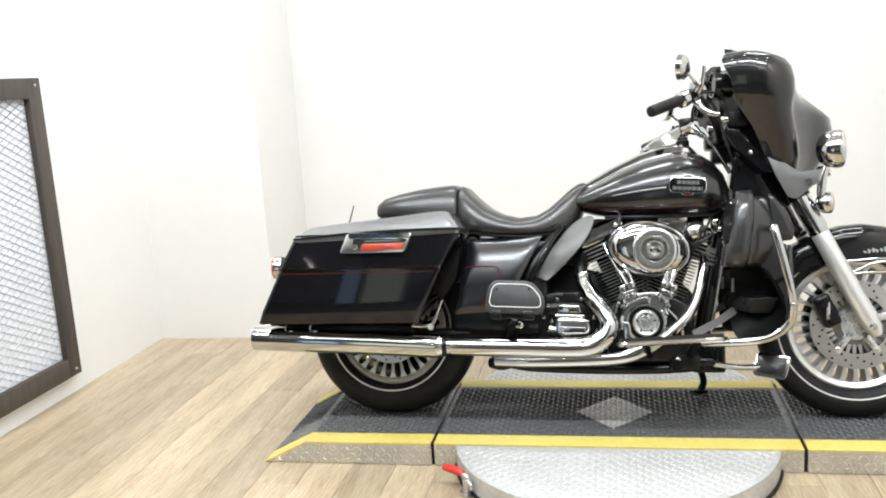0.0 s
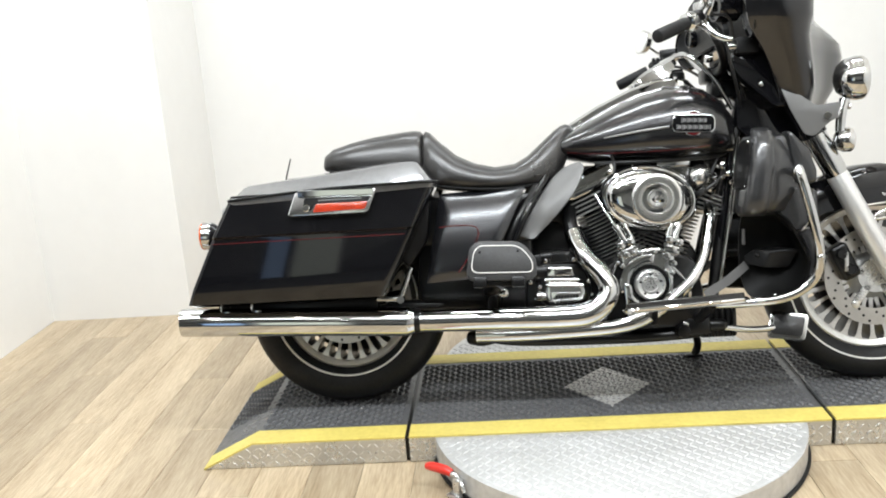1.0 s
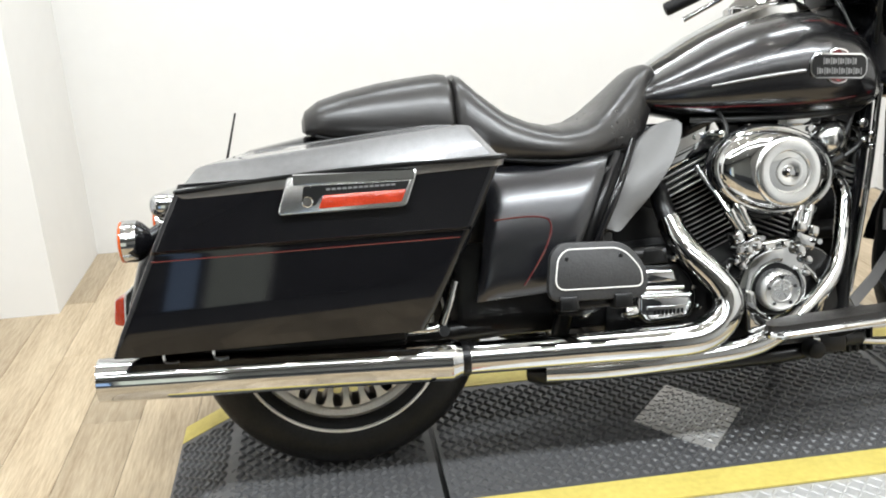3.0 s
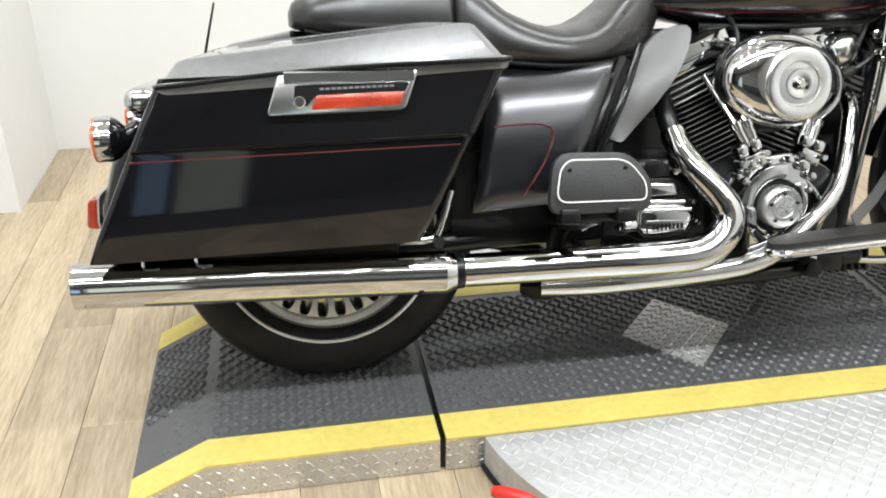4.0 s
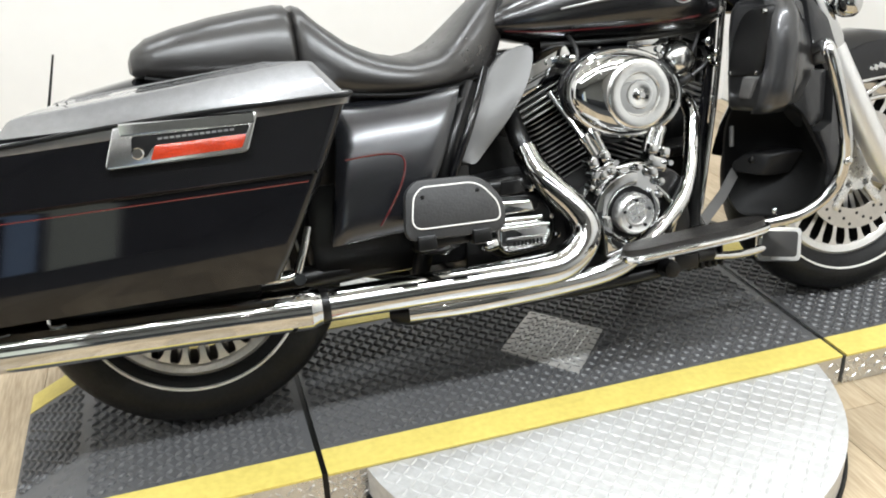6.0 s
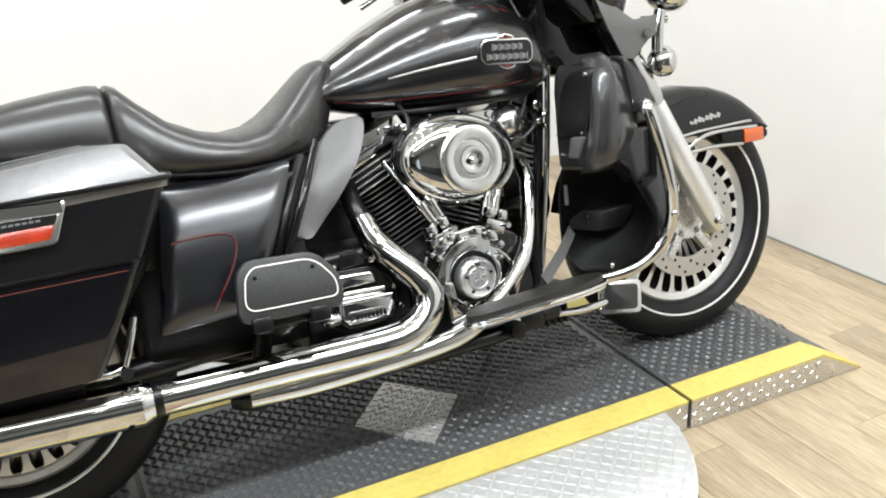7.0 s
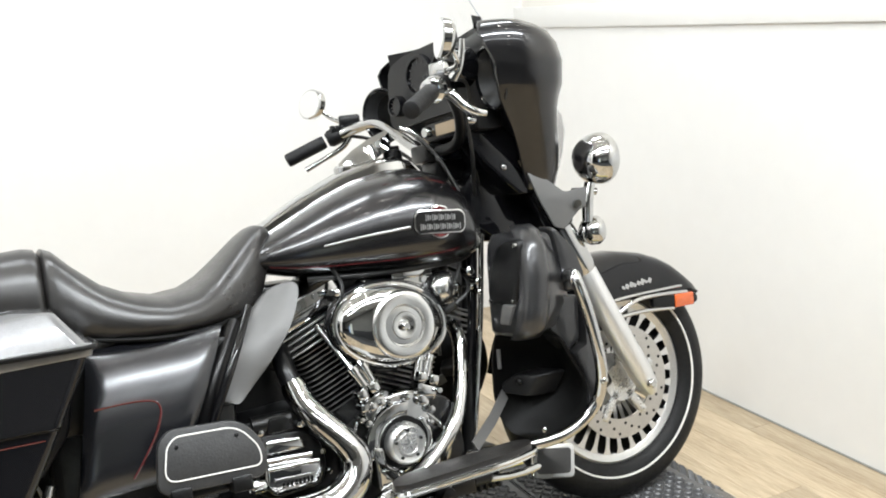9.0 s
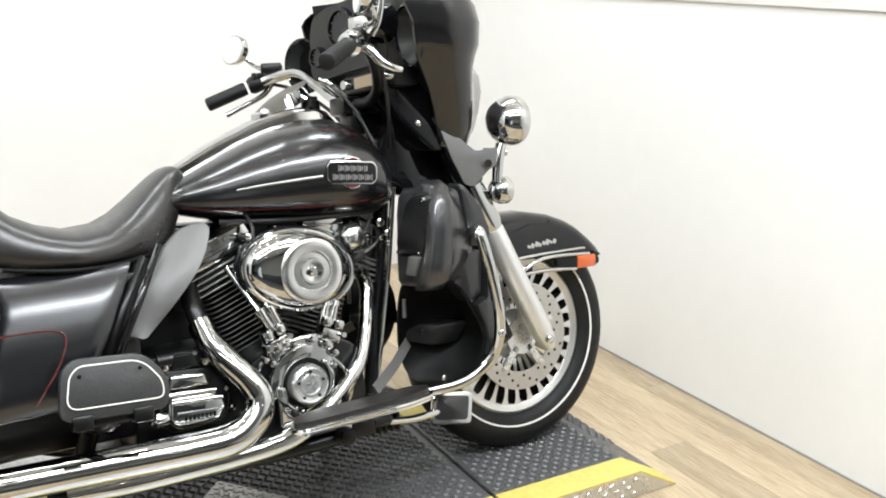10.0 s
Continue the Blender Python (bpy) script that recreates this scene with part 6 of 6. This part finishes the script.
for gx, gy, gz, gr in ((1.197, -0.125, 1.160, 0.044), (1.197, -0.030, 1.166, 0.048), (1.197, 0.074, 1.114, 0.025)):
    gauge = part("gauge", turned(lathe([(gx - 0.012, gr * 0.86), (gx - 0.012, gr), (gx, gr * 1.04), (gx + 0.05, gr * 1.04)], (0, gy, gz), "x", 28, ring=True)), BLACK, fairing, "round gauge with black bezel")
    part("dial", turned(lathe([(gx - 0.006, 0.0), (gx - 0.006, gr * 0.88), (gx, gr * 0.88)], (0, gy, gz), "x", 28)), BLACK, gauge)
    part("marks", turned(joined(*[moved(box(gx - 0.0075, gx - 0.0055, -0.0012, 0.0012, gr * 0.62, gr * 0.8), Matrix.Translation((0, gy, gz)) @ pose(0, 0, 0, 30 * i, 0, 0)) for i in range(-4, 5)])), WINGGREY, gauge)
radio = part("radio", turned(box(1.222, 1.285, -0.180, 0.018, 1.008, 1.058, 0.006)), PLASTIC, fairing, "black radio with a small lit display")
part("bezel", turned(box(1.218, 1.224, -0.170, 0.008, 1.012, 1.054, 0.003)), BLACKMETAL, radio)
part("display", turned(box(1.215, 1.222, -0.107, -0.034, 1.019, 1.047, 0.001, 1)), SCREEN, radio)
for i in range(6):
    part("button", turned(box(1.2145, 1.222, -0.126 - 0.014 * (i % 2), -0.117 - 0.014 * (i % 2), 1.020 + 0.010 * (i // 2), 1.027 + 0.010 * (i // 2), 0.001, 1)), WINGGREY, radio)
for u in (-0.162, -0.012):
    part("knob", turned(lathe([(1.200, 0.011), (1.203, 0.0125), (1.224, 0.0125)], (0, u, 1.033), "x", 16)), CHROME, radio)
shield = part("windshield", loft([[(xe + b, y * w, z) for y, b in ((-1, 0), (-0.8, 0.035), (-0.45, 0.075), (0, 0.09), (0.45, 0.075), (0.8, 0.035), (1, 0))] + [(xe + b + 0.003, y * w, z) for y, b in ((1, 0), (0.8, 0.035), (0.45, 0.075), (0, 0.09), (-0.45, 0.075), (-0.8, 0.035), (-1, 0))]
                                  for z, w, xe in ((1.240, 0.224, 1.226), (1.313, 0.216, 1.186), (1.370, 0.205, 1.155), (1.402, 0.196, 1.138), (1.436, 0.150, 1.120), (1.450, 0.080, 1.113))]), GLASSCLEAR, fairing, "clear windshield")
shield.visible_shadow = False
part("edge_bead", tube([(1.224, -0.224, 1.244), (1.186, -0.2165, 1.313), (1.155, -0.2055, 1.370), (1.138, -0.1965, 1.402), (1.120, -0.150, 1.436), (1.113, -0.080, 1.450)], 0.0012, 6), WIRE, shield, "pale rounded glass edge")
part("windshield_trim", loft([[(x, y, z) for x, z in ((xx - 0.012, 1.222), (xx + 0.012, 1.222), (xx + 0.008, 1.248), (xx - 0.016, 1.252))] for xx, y in ((1.214, -0.226), (1.255, -0.172), (1.295, -0.09), (1.310, 0), (1.295, 0.09), (1.255, 0.172), (1.214, 0.226))]), PLASTIC, fairing, "black windshield trim")
head = part("headlamp", lathe([(1.43, 0.066), (1.475, 0.068), (1.492, 0.064), (1.495, 0.056)], (0, 0, 0.985), "x", 36), CHROME, fairing, "round chrome-ringed headlamp")
part("lens", lathe([(1.489, 0.057), (1.500, 0.042), (1.505, 0.0)], (0, 0, 0.985), "x", 30), DIAL, head)
bar = part("lamp_bar", joined(tube([(1.455, -0.19, 0.812), (1.475, -0.10, 0.806), (1.48, 0, 0.804), (1.475, 0.10, 0.806), (1.455, 0.19, 0.812)], 0.010, 12), box(1.435, 1.475, -0.13, 0.13, 0.792, 0.835, 0.006)), CHROME, bike, "chrome lamp bracket")
for s in (-1, 1):
    part("side_plate", extruded(rounded([(1.325, 0.915), (1.372, 0.887), (1.430, 0.844), (1.505, 0.852), (1.512, 0.815), (1.466, 0.796), (1.420, 0.756), (1.392, 0.764), (1.355, 0.838)], 0.010), min(s * 0.170, s * 0.176), max(s * 0.170, s * 0.176), 0.002), GREYSATIN, bar, "curved grey metal side plate")
    part("arm", tube([(1.470, s * 0.150, 0.842), (1.500, s * 0.160, 0.840), (1.528, s * 0.168, 0.836)], 0.009, 10), CHROME, bar)
    pl = part("passing_lamp", lathe([(1.471, 0.0), (1.474, 0.021), (1.483, 0.041), (1.501, 0.056), (1.528, 0.063), (1.544, 0.063), (1.552, 0.059)], (0.012, s * 0.168, 0.915), "x", 32), CHROME, bar, "round chrome passing lamp")
    part("lens", lathe([(1.548, 0.059), (1.555, 0.048), (1.559, 0.0)], (0.012, s * 0.168, 0.915), "x", 28), DIAL, pl)
    part("post", tube([(1.512, s * 0.168, 0.858), (1.500, s * 0.168, 0.815), (1.496, s * 0.165, 0.765)], 0.014, 12), CHROME, pl)
    ts = part("front_turn_signal", lathe([(1.480, 0.0), (1.482, 0.017), (1.491, 0.029), (1.505, 0.035), (1.524, 0.036), (1.529, 0.033)], (0, s * 0.158, 0.742), "x", 28), CHROME, bar, "round chrome turn signal")
    part("lens", lathe([(1.526, 0.033), (1.533, 0.025), (1.537, 0.0)], (0, s * 0.158, 0.742), "x", 24), AMBER, ts)

# handlebar: points of (x, y, z) from the right grip's end to the left one's
RG, LG = Vector((0.953, -0.376, 1.036)), Vector((0.949, 0.404, 1.010))
part("brake_line", tube([(1.100, -0.01, 1.036), (1.120, -0.035, 1.020), (1.170, -0.040, 0.966), (1.204, -0.036, 0.908), (1.228, -0.034, 0.862)], [0.007, 0.008, 0.008, 0.008, 0.007], 10), CHROME, bike, "chrome line from the bar to the tank's front")
hb = part("handlebar", tube([(1.184, -0.02, 0.975), (1.180, 0.08, 0.995), (1.165, 0.16, 1.040), (1.150, 0.24, 1.078), (1.115, 0.325, 1.075), (1.060, 0.372, 1.055)], 0.0145, 16), CHROME, bike, "chrome handlebar")
part("bar_sleeve", tube([(1.060, -0.275, 1.087), (1.098, -0.252, 1.087), (1.128, -0.232, 1.070), (1.158, -0.196, 1.034), (1.180, -0.150, 0.998), (1.186, -0.10, 0.978), (1.184, -0.02, 0.975)], 0.0135, 16), BLACKMETAL, hb, "black sleeved half of the bar")
for end, root, s in ((RG, Vector((1.066, -0.270, 1.090)), -1), (LG, Vector((1.066, 0.368, 1.058)), 1)):
    d = (root - end)
    p = lambda t: end + d * t
    grip = part("grip", tube([p(-0.02), p(0.0), p(0.05), p(0.8), p(0.86)], [0.012, 0.0175, 0.0185, 0.0185, 0.017], 20, smooth=False), RUBBER, hb, "black rubber grip")
    c = p(1.12)
    part("switch_housing", joined(tube([p(0.92), p(1.0), p(1.22), p(1.28)], [0.018, 0.024, 0.024, 0.018], 16, smooth=False), *[box(c.x - 0.02 + 0.014 * i, c.x - 0.010 + 0.014 * i, c.y + 0.018 * (-s) - 0.008, c.y + 0.018 * (-s) + 0.008, c.z + 0.010, c.z + 0.026, 0.002) for i in range(3)]), PLASTIC, hb, "black switch housing")
    q = p(1.25)
    if s < 0:
        part("lever", tube([(1.098, -0.262, 1.084), (1.110, -0.272, 1.070), (1.126, -0.282, 1.048), (1.150, -0.288, 1.034), (1.170, -0.290, 1.030)], [0.013, 0.012, 0.011, 0.010, 0.008], 12), CHROME, hb, "chrome brake lever root")
        part("throttle_clamp", tube([p(0.84), p(0.87), p(1.0), p(1.04)], [0.020, 0.027, 0.028, 0.022], 18, smooth=False), CHROME, hb, "domed chrome throttle clamp")
        part("mirror_mount", tube([(1.108, -0.275, 1.108), (1.118, -0.290, 1.130), (1.124, -0.298, 1.160), (1.126, -0.302, 1.186)], [0.011, 0.0085, 0.007, 0.006], 12), CHROME, hb, "chrome mirror mount")
    else:
        part("lever", tube([q + Vector((0.03, 0, 0.0)), p(0.9) + Vector((0.045, 0, -0.02)), p(0.4) + Vector((0.05, 0.01, -0.026)), p(0.0) + Vector((0.055, 0.015, -0.028))], [0.010, 0.008, 0.007, 0.008], 12), CHROME, hb, "chrome lever")
    part("reservoir", moved(box(-0.024, 0.034, -0.022, 0.022, -0.012, 0.020, 0.006), Matrix.Translation(p(1.42) + Vector((0, 0, 0.018))) @ pose(0, 0, 0, 0, 0, -25 * s)), CHROME if s < 0 else BLACKMETAL, hb)
    part("cable", tube([q + Vector((0.02, -s * 0.01, -0.01)), q + Vector((0.07, -s * 0.05, -0.03)), Vector((1.20, s * 0.16, 0.97)), Vector((1.245, s * 0.07, 0.86))], 0.005, 8), CABLE, hb)
    part("cable", tube([q + Vector((0.03, -s * 0.01, 0.01)), q + Vector((0.10, -s * 0.06, 0.0)), Vector((1.215, s * 0.13, 0.99)), Vector((1.26, s * 0.07, 0.88))], 0.004, 8), CABLE, hb)
    mc = Vector((1.055, -0.355, 1.175)) if s < 0 else Vector((1.049, 0.43, 1.160))
    mir = part("mirror", moved(lathe([(-0.012, 0.046), (-0.010, 0.049), (0.006, 0.047), (0.016, 0.036), (0.022, 0.018), (0.023, 0.0)], (0, 0, 0), "x", 32, 1.1, 0.84), Matrix.Translation(mc) @ pose(0, 0, 0, 0, 8, 16 * s)), CHROME, hb, "round-cornered chrome mirror")
    part("glass", moved(lathe([(-0.0125, 0.0), (-0.0128, 0.044), (-0.011, 0.045)], (0, 0, 0), "x", 32, 1.1, 0.84), Matrix.Translation(mc) @ pose(0, 0, 0, 0, 8, 16 * s)), MIRROR, mir)
    part("stalk", tube([mc + Vector((0.012, 0, -0.01)), mc + Vector((0.04, -s * 0.03, -0.045)), p(1.35) + Vector((0.01, 0, 0.02))], [0.005, 0.006, 0.008], 10), CHROME, mir)
part("bar_clamp", joined(box(1.15, 1.20, -0.028, 0.06, 0.95, 0.995, 0.008), box(1.17, 1.26, -0.026, 0.05, 0.90, 0.955, 0.01)), BLACKMETAL, bike, "black handlebar clamp")


# ---- floor of oak planks, one object a plank ----
slab = solid("floor", box(XW - 0.1, X1 + 0.1, YF - 0.1, YB + 0.1, -0.1, -0.006), JOINT, "light oak plank floor", "floor", "structure")
PW, PL, GAP = 0.152, 1.22, 0.0005
plank = {}
random.seed(4)


def plank_mesh(length):
    key = round(length, 2)
    if key not in plank:
        plank[key] = finish(box(-PW / 2 + GAP, PW / 2 - GAP, -length / 2 + GAP, length / 2 - GAP, -0.0055, 0.0, 0.0007, 1), "plank", OAK)
    return plank[key]


col = 0
x = X0
while x < X1:
    y = YB - (col * 0.437) % PL
    spans = [(y, YB)] if YB - y > 0.05 else []
    while y > -1.95:
        spans.append((max(y - PL, -2.0), y))
        y -= PL
    for a, b in spans:
        part("plank", plank_mesh(b - a), OAK, slab, at=pose(x + PW / 2, (a + b) / 2, random.uniform(-0.0004, 0), 0, 0, 0))
    x += PW
    col += 1
# unseen floor, added dark so the bike's glossy panels reflect less oak
solid("floor_hall", joined(box(XW, X1, YF, -2.002, -0.0055, 0.002), box(XW, X0 - 0.002, -2.000, -1.385, -0.0055, 0.002)), DARKFLOOR, "dark hall floor added out of view to darken reflections", "floor", "structure")
